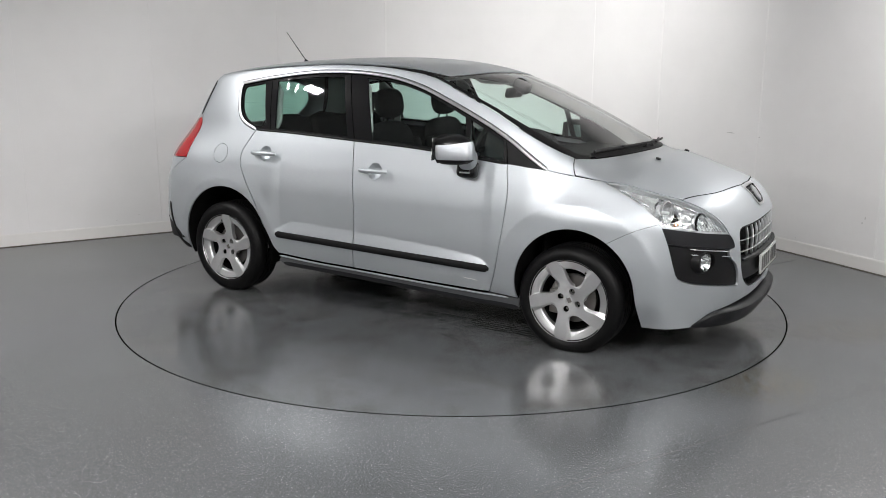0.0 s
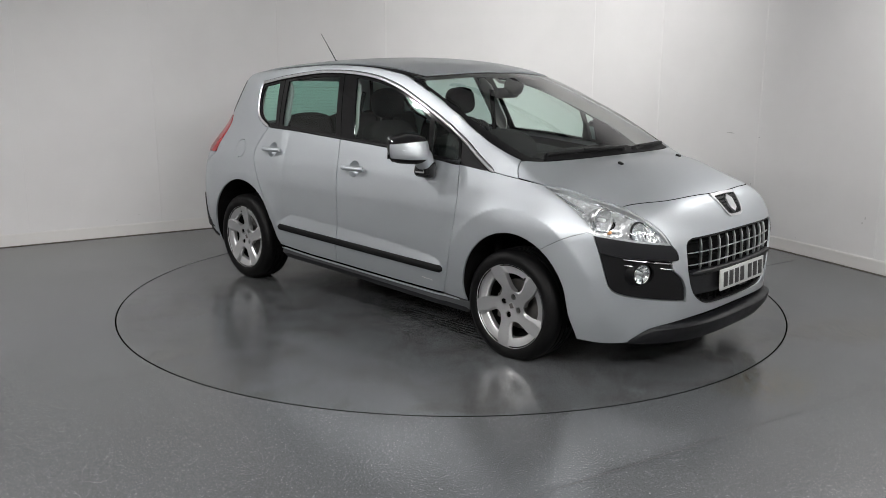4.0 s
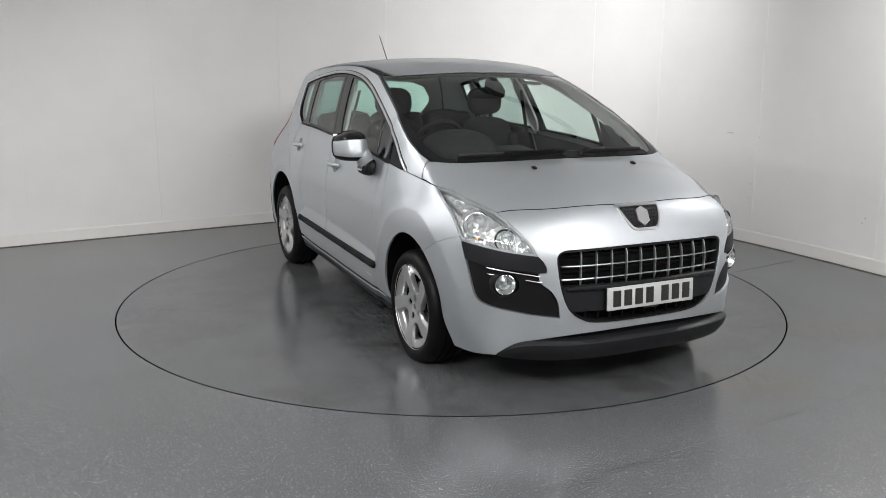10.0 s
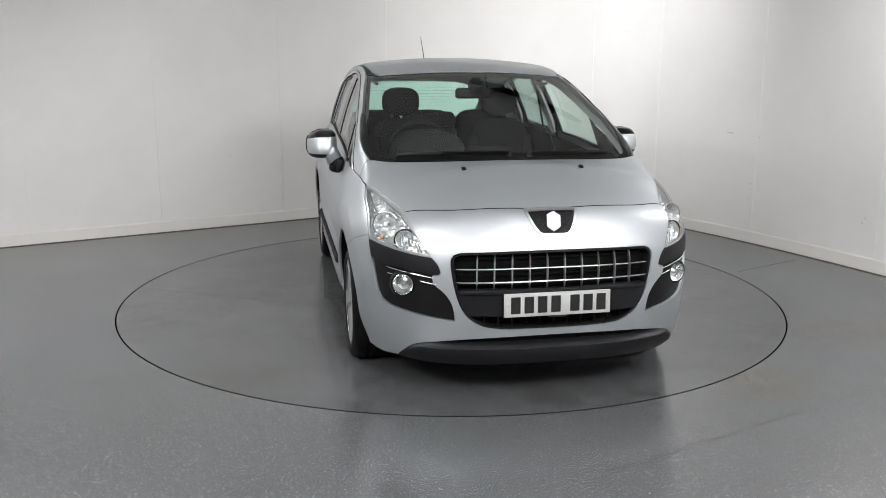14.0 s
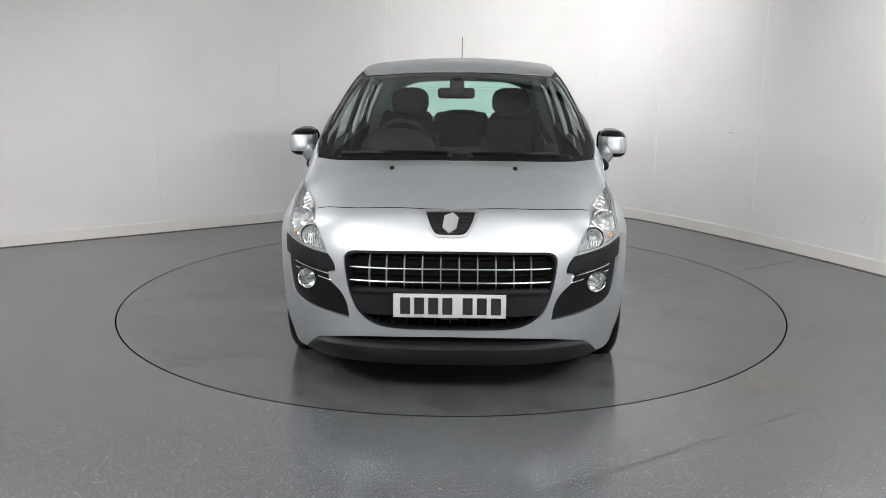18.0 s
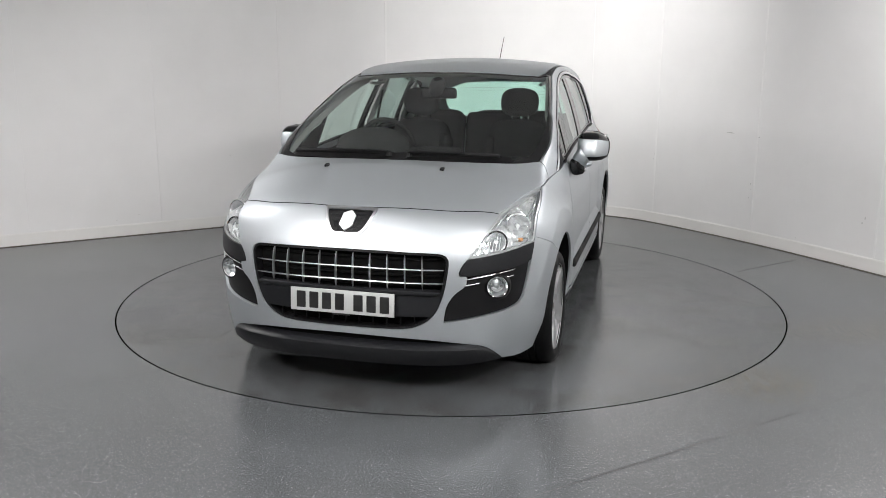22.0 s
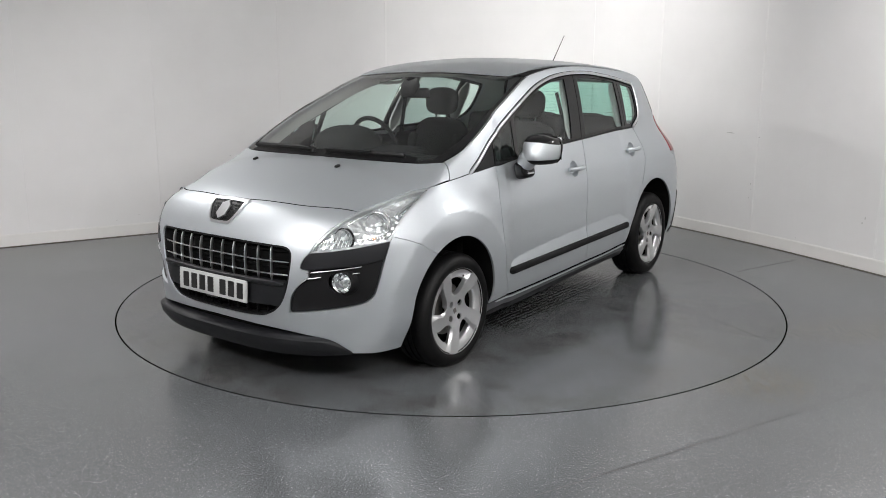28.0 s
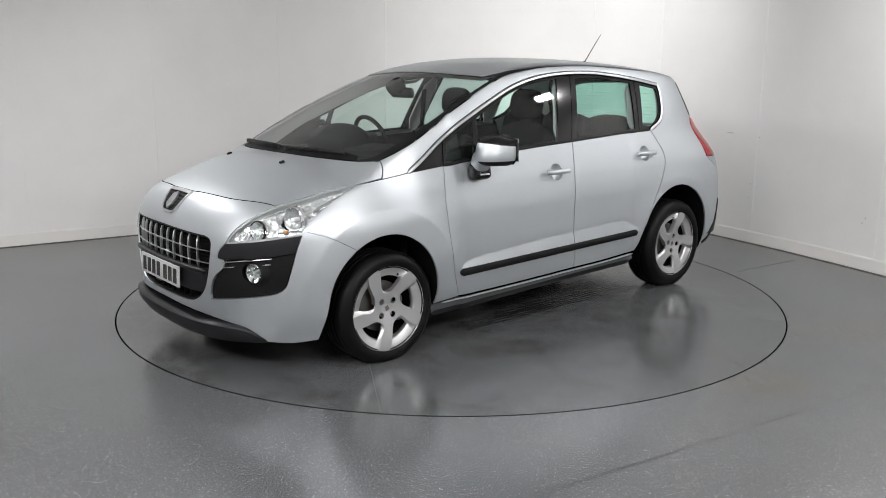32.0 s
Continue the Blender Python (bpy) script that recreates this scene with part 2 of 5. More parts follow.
def half_width(x, z):
    y = SIDE(z) * (1 - 0.05 * ramp(x, 1.02, 1.34) * ramp(z, 0.72, 1.0)) * (1 - 0.045 * ramp(-x, 1.3, 1.75) * ramp(z, 0.95, 1.2))
    # the wheel arches are flat rings; outside their crease the wing falls away
    front, back = np.hypot(x - 1.32, z - 0.35), np.hypot(x + 1.285, z - 0.36)
    y = y + 0.014 * (1 - np.clip((front - 0.487) / 0.11, 0, 1)) ** 2 * ramp(z, 0.2, 0.35) + 0.008 * (1 - np.clip((back - 0.45) / 0.1, 0, 1)) ** 2 * ramp(z, 0.2, 0.35)
    low = 0.4435 - 0.0275 * x
    high = np.maximum(LEDGE(x), low + 0.004)
    mid = ramp(x, -0.88, -0.77) * (1 - ramp(x, 0.76, 0.86))
    return y + mid * 0.023 * np.clip((LEDGE(x) - low) / 0.05, 0, 1) * (np.clip((high - z) / (high - low), 0, 1) - 0.4) + 0.006 - 0.016 * x * x * ramp(z, 0.9, 1.2)


def skin(x, y, z):
    """Below 0 inside the body, above 0 outside."""
    w = np.abs(y) / half_width(x, z)
    f = np.maximum(x - NOSE_X, 0) / np.maximum(NOSE(z) - NOSE_X, 0.05)
    b = np.maximum(TAIL_X - x, 0) / np.maximum(TAIL_X - TAIL(z), 0.05)
    side = ((w ** 3 + f ** 2.7 + b ** 5) ** (1 / 3) - 1) * 0.9
    top = (z - (TOP(x) - CROWN(x) * y * y - CROWN4(x) * y ** 4)) * 0.93
    k = 0.022
    return np.maximum(side, top) + k * np.exp(-np.abs(side - top) / k) * 0.5


def cast(o, d, far=1.6):
    """Where rays from outside, coming in from o along d, meet the skin."""
    o, d = np.asarray(o, float), np.asarray(d, float)
    lo, hi = np.full(len(o), np.nan), np.full(len(o), np.nan)
    left, last = np.arange(len(o)), 0.0
    for s in np.linspace(0, far, 48)[1:]:
        q = o[left] + d[left] * s
        inside = skin(q[:, 0], q[:, 1], q[:, 2]) < 0
        hi[left[inside]], lo[left[inside]] = s, last
        left, last = left[~inside], s
        if not len(left):
            break
    for _ in range(16):
        m = (lo + hi) / 2
        q = o + d * m[:, None]
        inside = skin(q[:, 0], q[:, 1], q[:, 2]) < 0
        hi, lo = np.where(inside, m, hi), np.where(inside, lo, m)
    return o + d * ((lo + hi) / 2)[:, None]


def slope(q, e=0.004):
    """Outward normals of the skin."""
    g = np.stack([skin(*(q + np.eye(3)[i] * e).T) - skin(*(q - np.eye(3)[i] * e).T) for i in range(3)], 1)
    return g / np.linalg.norm(g, axis=1, keepdims=True)


# ---- mesh helpers ----
def link(name, me, material, parent=None, label="", smooth=False):
    me.materials.append(material)
    if smooth:
        me.shade_smooth()
    ob = new(name, me)
    ob.parent = parent
    if label:
        tagged(ob, label)
    return ob


def part(name, bm, material, parent, label="", smooth=True):
    me = bpy.data.meshes.new(name)
    bmesh.ops.recalc_face_normals(bm, faces=bm.faces)
    bm.to_mesh(me)
    bm.free()
    ob = link(name, me, material, parent, label)
    if smooth:
        me.shade_smooth()
        me.set_sharp_from_angle(angle=radians(38))
    return ob


def block(m, size, bevel=0.01, segments=2, bm=None):
    bm = bm or bmesh.new()
    got = bmesh.ops.create_cube(bm, size=1.0, matrix=m @ Matrix.Diagonal((*size, 1)))
    if bevel:
        edges = list({e for v in got["verts"] for e in v.link_edges})
        bmesh.ops.bevel(bm, geom=edges, offset=bevel, segments=segments, profile=0.5, affect="EDGES")
    return bm


def lathe(profile, m=None, segments=48, bm=None):
    """Spins (radius, height) points round the z axis of m."""
    bm, m = bm or bmesh.new(), m or Matrix()
    rings = []
    for r, h in profile:
        rings.append([bm.verts.new(m @ Vector((r * math.cos(2 * math.pi * i / segments), r * math.sin(2 * math.pi * i / segments), h)))
                      for i in range(segments)])
    for a, b in zip(rings, rings[1:]):
        for i in range(segments):
            j = (i + 1) % segments
            bm.faces.new((a[i], a[j], b[j], b[i]))
    for ring, (r, h) in ((rings[0], profile[0]), (rings[-1], profile[-1])):
        if r < 0.004:
            bmesh.ops.contextual_create(bm, geom=ring)
    return bm


def tube(points, radius, sides=8, bm=None, flat=1.0, taper=1.0):
    """A round bar through points."""
    bm = bm or bmesh.new()
    pts = [Vector(p) for p in points]
    rings = []
    for i, p in enumerate(pts):
        t = (pts[min(i + 1, len(pts) - 1)] - pts[max(i - 1, 0)]).normalized()
        side = t.cross(Vector((0, 0, 1)) if abs(t.z) < 0.9 else Vector((1, 0, 0))).normalized()
        up = side.cross(t)
        r = radius * (1 + (taper - 1) * i / max(1, len(pts) - 1))
        rings.append([bm.verts.new(p + side * r * math.cos(a) + up * r * flat * math.sin(a))
                      for a in (2 * math.pi * k / sides for k in range(sides))])
    for a, b in zip(rings, rings[1:]):
        for k in range(sides):
            bm.faces.new((a[k], a[(k + 1) % sides], b[(k + 1) % sides], b[k]))
    bm.faces.new(rings[0][::-1])
    bm.faces.new(rings[-1])
    return bm


def path(*pts, d=0.025, scale=(1, 1)):
    """A smooth open curve through a few points, as even steps of about d."""
    p = np.array(pts, float)
    if len(p) == 2:
        n = max(2, int(np.linalg.norm((p[1] - p[0]) * scale) / d) + 1)
        return p[0] + (p[1] - p[0]) * np.linspace(0, 1, n)[:, None]
    ext = np.vstack([2 * p[0] - p[1], p, 2 * p[-1] - p[-2]])
    out = []
    for i in range(len(p) - 1):
        a, b, c, e = ext[i:i + 4]
        n = max(2, int(np.linalg.norm((c - b) * scale) / d) + 1)
        u = np.linspace(0, 1, n, endpoint=False)[:, None]
        out.append(0.5 * (2 * b + (c - a) * u + (2 * a - 5 * b + 4 * c - e) * u ** 2 + (3 * b - a - 3 * c + e) * u ** 3))
    return np.vstack(out + [p[-1:]])


def joined(*curves):
    """One closed loop out of curves that follow one another."""
    out = []
    for c in curves:
        for q in c:
            if not out or np.abs(out[-1] - q).max() > 1e-4:
                out.append(q)
    if np.abs(out[0] - out[-1]).max() < 1e-4:
        out.pop()
    return np.array(out)


DEG = 0.02  # metres of skin for one degree round the nose
METRIC = {"side": (1, 1), "top": (1, 1), "nose": (DEG, 1), "tail": (DEG, 1)}


def npath(*pts, d=0.025):
    return path(*pts, d=d, scale=(DEG, 1))


def project(mode, uv):
    uv = np.asarray(uv, float)
    u, v = uv[:, 0], uv[:, 1]
    zero, one = np.zeros(len(uv)), np.ones(len(uv))
    if mode == "side":
        return cast(np.stack([u, 1.25 * one, v], 1), np.tile([0, -1.0, 0], (len(uv), 1)), 1.2)
    if mode == "top":
        return cast(np.stack([u, v, 1.95 * one], 1), np.tile([0, 0, -1.0], (len(uv), 1)), 1.3)
    a = np.radians(u)
    c, s = (np.cos(a), np.sin(a)) if mode == "nose" else (-np.cos(a), np.sin(a))
    d = np.stack([c, s, zero], 1)
    return cast(np.stack([(0.9 if mode == "nose" else -0.9) * one, zero, v], 1) + 1.6 * d, -d, 1.5)


def as_mode(mode, p):
    """Points of the skin, told in another mode."""
    if mode == "side":
        return np.stack([p[:, 0], p[:, 2]], 1)
    if mode == "top":
        return np.stack([p[:, 0], p[:, 1]], 1)
    x = p[:, 0] - 0.9 if mode == "nose" else -p[:, 0] - 0.9
    return np.stack([np.degrees(np.arctan2(p[:, 1], x)), p[:, 2]], 1)


def moved(curve, old, fresh):
    return as_mode(fresh, project(old, curve))


def within(loop, q):
    x, y = q[:, 0], q[:, 1]
    hit = np.zeros(len(q), bool)
    for (x0, y0), (x1, y1) in zip(loop, np.roll(loop, -1, 0)):
        if y0 != y1:
            hit ^= ((y0 > y) != (y1 > y)) & (x < (x1 - x0) * (y - y0) / (y1 - y0) + x0)
    return hit


def inset(loop, by):
    """The loop drawn in by some metres (out, if negative)."""
    nxt, prv = np.roll(loop, -1, 0), np.roll(loop, 1, 0)
    area = np.sum(loop[:, 0] * nxt[:, 1] - nxt[:, 0] * loop[:, 1])

    def normal(d):
        return np.stack([-d[:, 1], d[:, 0]], 1) / np.maximum(np.linalg.norm(d, axis=1, keepdims=True), 1e-9)
    a, b = normal(loop - prv), normal(nxt - loop)
    m = a + b
    m /= np.maximum(np.linalg.norm(m, axis=1, keepdims=True), 1e-6)
    k = np.clip(np.sum(m * a, 1, keepdims=True), 0.5, 1)
    return loop + m / k * by * np.sign(area)


def fill(loop, holes, step):
    """Triangles over a flat loop with holes."""
    rings = [loop, *holes]
    lo, hi = loop.min(0), loop.max(0)
    gx, gy = np.meshgrid(np.arange(lo[0] + step / 2, hi[0], step), np.arange(lo[1] + step / 2, hi[1], step * 0.9), indexing="ij")
    gx = gx + (np.arange(gy.shape[1]) % 2) * step * 0.5
    g = np.stack([gx.ravel(), gy.ravel()], 1)
    ok = within(loop, g)
    for h in holes:
        ok &= ~within(h, g)
    g = g[ok]
    edge = np.vstack(rings)
    if len(g):
        near = np.min(((g[:, None, :] - edge[None]) ** 2).sum(2), 1)
        g = g[near > (0.45 * step) ** 2]
    pts = [Vector(p) for p in np.vstack([edge, g])]
    edges, n = [], 0
    for r in rings:
        edges += [(n + i, n + (i + 1) % len(r)) for i in range(len(r))]
        n += len(r)
    from_cdt = mathutils_cdt(pts, edges, [], 0, 1e-5)
    uv = np.array([tuple(v) for v in from_cdt[0]])
    tris = np.array([f for f in from_cdt[2] if len(f) == 3])
    mid = uv[tris].mean(1)
    ok = within(loop, mid)
    for h in holes:
        ok &= ~within(h, mid)
    tris = tris[ok]
    a, b, c = uv[tris[:, 0]], uv[tris[:, 1]], uv[tris[:, 2]]
    turn_ = (b[:, 0] - a[:, 0]) * (c[:, 1] - a[:, 1]) - (b[:, 1] - a[:, 1]) * (c[:, 0] - a[:, 0])
    tris[turn_ < 0] = tris[turn_ < 0][:, ::-1]
    return uv, tris


def sheet(name, loop, holes, place, material, parent, step=0.035, lip=0.012, mirror=False, label="", flip=False):
    """A thin pressed sheet: a filled loop laid on a surface by place(uv) -> points, normals; its rims are folded in by lip."""
    uv, tris = fill(loop, holes, step)
    p, nrm = place(uv)
    good = ~np.isnan(p).any(1)
    tris = tris[good[tris].all(1)]
    p, nrm = np.nan_to_num(p), np.nan_to_num(nrm)
    a, b, c = p[tris[:, 0]], p[tris[:, 1]], p[tris[:, 2]]
    if np.sum(np.cross(b - a, c - a) * nrm[tris[:, 0]]) < 0:
        tris = tris[:, ::-1]
    vs, ns, fs = [p], [nrm], [tuple(t) for t in tris]
    count = len(p)
    if lip:
        for k, ring in enumerate([loop, *holes]):
            q, qn = place(ring)
            if np.isnan(q).any():
                keep = ~np.isnan(q).any(1)
                q, qn = q[keep], qn[keep]
            t = np.roll(q, -1, 0) - np.roll(q, 1, 0)
            t /= np.maximum(np.linalg.norm(t, axis=1, keepdims=True), 1e-9)
            out = np.cross(t, qn)
            centre = q.mean(0)
            if np.sum(out * (q - centre)) < 0:
                out = -out
            if k:
                out = -out
            m = len(q)
            vs += [q, q - qn * lip]
            edge = qn * 0.12 + out
            ns += [edge / np.linalg.norm(edge, axis=1, keepdims=True), out]
            for i in range(m):
                j = (i + 1) % m
                quad = (count + i, count + j, count + m + j, count + m + i)
                face = np.cross(q[j] - q[i], -qn[i])
                fs.append(quad if np.dot(face, out[i]) > 0 else quad[::-1])
            count += 2 * m
    v, n = np.vstack(vs), np.vstack(ns)
    if mirror:
        v, n = v * [1, -1, 1], n * [1, -1, 1]
        fs = [f[::-1] for f in fs]
    me = bpy.data.meshes.new(name)
    me.from_pydata(v.tolist(), [], [tuple(int(i) for i in f) for f in fs])
    me.validate()
    me.shade_smooth()
    me.normals_split_custom_set_from_vertices(n.tolist())
    return link(name, me, material, parent, label)


def panel(name, parent, material, mode, loop, holes=(), lift=0.0, gap=0.003, lip=0.012, step=0.035, sides=(1, -1), label=""):
    """A body panel over the skin, on the left (1), the right (-1) or both."""
    sc = np.array(METRIC[mode])

    def place(uv):
        q = project(mode, uv / sc)
        n = slope(q)
        return q + n * lift, n
    made = []
    flat = inset(np.asarray(loop) * sc, gap) if gap else np.asarray(loop) * sc
    cut = [np.asarray(h) * sc for h in holes]
    for s in sides:
        made.append(sheet(name, flat, cut, place, material, parent, step, lip, s < 0, label))
    return made


def mirrored(half, first):
    """The full loop of a half loop that starts and ends on the middle line. first: which value changes its sign."""
    other = half[::-1].copy()
    other[:, first] *= -1
    return joined(half, other)


def bar(name, parent, material, mode, curve, width, height, lift=0.0, sides=(1, -1), label=""):
    """A raised strip that follows a curve on the skin."""
    q = project(mode, curve)
    n = slope(q)
    q = q + n * lift
    t = np.gradient(q, axis=0)
    t /= np.linalg.norm(t, axis=1, keepdims=True)
    b = np.cross(n, t)
    cross = [(-0.5, -0.3), (-0.5, 0.45), (-0.34, 0.85), (0.0, 1.0), (0.34, 0.85), (0.5, 0.45), (0.5, -0.3)]
    made = []
    for s in sides:
        bm = bmesh.new()
        rings = []
        for i in range(len(q)):
            end = min(1.0, (min(i, len(q) - 1 - i) + 0.6) / 1.6)
            rings.append([bm.verts.new(Vector(q[i] + b[i] * width * u * end + n[i] * height * v * (0.5 + 0.5 * end)) * 1.0) for u, v in cross])
        for r in rings:
            for v in r:
                v.co.y *= s
        for a, c in zip(rings, rings[1:]):
            for k in range(len(cross) - 1):
                bm.faces.new((a[k], a[k + 1], c[k + 1], c[k]))
        bm.faces.new(rings[0])
        bm.faces.new(rings[-1])
        made.append(part(name, bm, material, parent, label))
    return made


# ---- the studio ----
ROOM = path((-5.9, -0.1), (-4.9, 0.76), (-4.01, 1.35), (-2.87, 2.08), (-1.94, 2.68), (-0.95, 3.32), (0.15, 3.74), (1.1, 3.66), (1.76, 3.24),
            (2.14, 2.87), (2.78, 1.81), (3.4, 0.49), (4.05, -1.2), (4.6, -3.4), (4.4, -6.0), (2.8, -7.8), (0.0, -8.4), (-3.6, -7.8),
            (-6.0, -5.8), (-6.7, -2.6), (-5.9, -0.1), d=0.12)[:-1]
HEIGHT = 3.5


def ring_wall(name, low, high, inner, outer, material):
    """A wall all round the room, from the plan line grown by inner and outer metres."""
    a, b = inset(ROOM, -inner), inset(ROOM, -outer)
    n = len(a)
    v = [(*p, z) for z in (low, high) for p in a] + [(*p, z) for z in (low, high) for p in b]
    f = []
    for i in range(n):
        j = (i + 1) % n
        f += [(i, j, n + j, n + i), (2 * n + i, 3 * n + i, 3 * n + j, 2 * n + j), (n + i, n + j, 3 * n + j, 3 * n + i), (i, 2 * n + i, 2 * n + j, j)]
    me = bpy.data.meshes.new(name)
    me.from_pydata(v, [], f)
    bm = bmesh.new()
    bm.from_mesh(me)
    bmesh.ops.recalc_face_normals(bm, faces=bm.faces)
    bm.to_mesh(me)
    bm.free()
    ob = link(name, me, material)
    me.shade_smooth()
    me.set_sharp_from_angle(angle=radians(40))
    return tagged(ob, kind="structure")


def plan_at(deg):
    """The wall's inner face in the bearing of so many degrees from the camera: place and inward direction."""
    o, a = np.array([0, -5.796]), radians(deg)
    d = np.array([math.sin(a), math.cos(a)])
    best = None
    for p, q in zip(ROOM, np.roll(ROOM, -1, 0)):
        e = q - p
        den = d[0] * e[1] - d[1] * e[0]
        if abs(den) < 1e-9:
            continue
        w = p - o
        s, u = (w[0] * e[1] - w[1] * e[0]) / den, (w[0] * d[1] - w[1] * d[0]) / den
        if s > 0 and 0 <= u < 1 and (best is None or s > best[0]):
            best = (s, o + d * s, e / np.linalg.norm(e))
    t = best[2]
    n = np.array([-t[1], t[0]])
    return best[1], (n if np.dot(n, -d) > 0 else -n)


def studio():
    ring_wall("wall_round", -0.02, HEIGHT, 0.0, 0.12, WALL)
    ring_wall("baseboard", 0.0, 0.105, -0.014, -0.001, SKIRT)
    ring_wall("baseboard_trim", 0.105, 0.112, -0.009, -0.001, SKIRT)
    ring_wall("baseboard_seal", 0.0, 0.007, -0.02, -0.0145, GRIME)
    # the floor, with a round well for the turntable
    n = 160
    rim = [(2.268 * math.cos(2 * math.pi * i / n), 2.268 * math.sin(2 * math.pi * i / n)) for i in range(n)]
    far = [(9 * math.cos(2 * math.pi * i / n), 9 * math.sin(2 * math.pi * i / n) - 2) for i in range(n)]
    v = [(*p, 0.0) for p in rim] + [(*p, 0.0) for p in far] + [(*p, -0.06) for p in rim]
    f = [(i, n + i, n + (i + 1) % n, (i + 1) % n) for i in range(n)] + [(i, (i + 1) % n, 2 * n + (i + 1) % n, 2 * n + i) for i in range(n)]
    me = bpy.data.meshes.new("floor")
    me.from_pydata(v, [], f)
    tagged(link("floor", me, FLOOR), "grey speckled vinyl floor with a soft sheen", kind="structure")
    well = bmesh.new()
    bmesh.ops.create_circle(well, cap_ends=True, segments=96, radius=2.4, matrix=pose(0, 0, -0.055))
    tagged(part("floor_well", well, GAP, None, smooth=False), kind="structure")
    # welded joints between the vinyl sheets
    for a, b in (((-2.9, -2.56), (-1.53, -1.69)), ((0.05, -3.15), (3.3, -1.15)), ((-6.0, -4.6), (-2.9, -2.56)), ((-0.6, -3.55), (0.05, -3.15)), ((2.28, 0.62), (2.95, 1.08))):
        a, b = Vector(a), Vector(b)
        w = (b - a).normalized().orthogonal() * 0.0022
        me = bpy.data.meshes.new("floor_trim")
        me.from_pydata([(*(a + w), 0.0012), (*(b + w), 0.0012), (*(b - w), 0.0012), (*(a - w), 0.0012)], [], [(0, 1, 2, 3)])
        tagged(link("floor_trim", me, SEAM), "thin dark welded joint in the vinyl floor", kind="structure")
    # joints of the wall boards
    for deg, wide in ((-27.5, 0.006), (-19.6, 0.004), (-11.6, 0.008), (-4.45, 0.03), (9.5, 0.01), (13.85, 0.026), (20.2, 0.022), (27.6, 0.024)):
        p, nrm = plan_at(deg)
        m = Matrix.Translation((p[0] + nrm[0] * 0.003, p[1] + nrm[1] * 0.003, 1.81)) @ pose(0, 0, 0, 0, 0, math.degrees(math.atan2(nrm[1], nrm[0])))
        tagged(part("wall_trim", block(m, (0.004, wide * 0.7, 3.38), 0.001, 1), JOINT, None), "painted cover strip over a wall board joint", kind="structure")
    # scuffs and knocks on the wall boards
    rnd = random.Random(4)
    for deg, z, w, h in ((18.55, 1.0, 0.12, 0.012), (20.3, 0.98, 0.02, 0.012), (20.0, 0.55, 0.012, 0.02), (20.05, 0.5, 0.014, 0.012), (19.95, 0.42, 0.012, 0.014),
                         (19.6, 0.33, 0.01, 0.01), (26.9, 0.42, 0.012, 0.03), (26.75, 0.38, 0.016, 0.018), (13.8, 0.72, 0.014, 0.03), (13.75, 0.67, 0.012, 0.012),
                         (-22.4, 0.16, 0.02, 0.006), (-15.0, 0.72, 0.012, 0.01), (-21.0, 0.2, 0.03, 0.005), (23.0, 0.14, 0.02, 0.008)):
        p, nrm = plan_at(deg)
        m = Matrix.Translation((p[0] + nrm[0] * 0.001, p[1] + nrm[1] * 0.001, z)) @ pose(0, 0, 0, 0, 0, math.degrees(math.atan2(nrm[1], nrm[0])))
        bm = bmesh.new()
        ring = [bm.verts.new(m @ Vector((0.002, w / 2 * math.cos(k) * rnd.uniform(0.6, 1), h / 2 * math.sin(k) * rnd.uniform(0.6, 1)))) for k in np.linspace(0, 5.9, 9)]
        bm.faces.new(ring)
        tagged(part("wall_scuff", bm, SCUFF, None, smooth=False), "small grey scuff on the white wall", kind="structure")
    bm = bmesh.new()
    bmesh.ops.create_circle(bm, cap_ends=True, segments=64, radius=9.5, matrix=pose(0, -2, HEIGHT))
    bmesh.ops.solidify(bm, geom=list(bm.faces), thickness=0.1)
    tagged(part("ceiling", bm, CEILING, None, smooth=False), kind="structure")


def soft_box(place, aim, sx, sy):
    """The housing of a lamp out of view, four of them added; open below."""
    root = new("studio_or_fill_lamp")
    root.matrix_world = look(place, aim)
    tagged(root, "unseen black rectangular soft box under the ceiling, inferred or added as fill", "studio lamp", "studio lamps")
    bm = bmesh.new()
    for x, y, a, b in ((0, sy / 2 + 0.03, sx + 0.1, 0.02), (0, -sy / 2 - 0.03, sx + 0.1, 0.02), (sx / 2 + 0.03, 0, 0.02, sy + 0.06), (-sx / 2 - 0.03, 0, 0.02, sy + 0.06)):
        block(pose(x, y, 0.02), (a, b, 0.1), 0.003, 1, bm)
    part("frame", bm, BLACK, root)
    up = root.matrix_world.inverted()
    for side in (-0.3, 0.3):
        foot = Vector((sx * side, 0, 0.078))
        head = root.matrix_world @ foot
        head.z = HEIGHT - 0.002
        part("hanger", tube([foot, up @ head], 0.008, 8), BLACK, root)
    part("back", block(pose(0, 0, 0.075), (sx + 0.08, sy + 0.08, 0.01), 0.002, 1), BLACK, root)
    return root


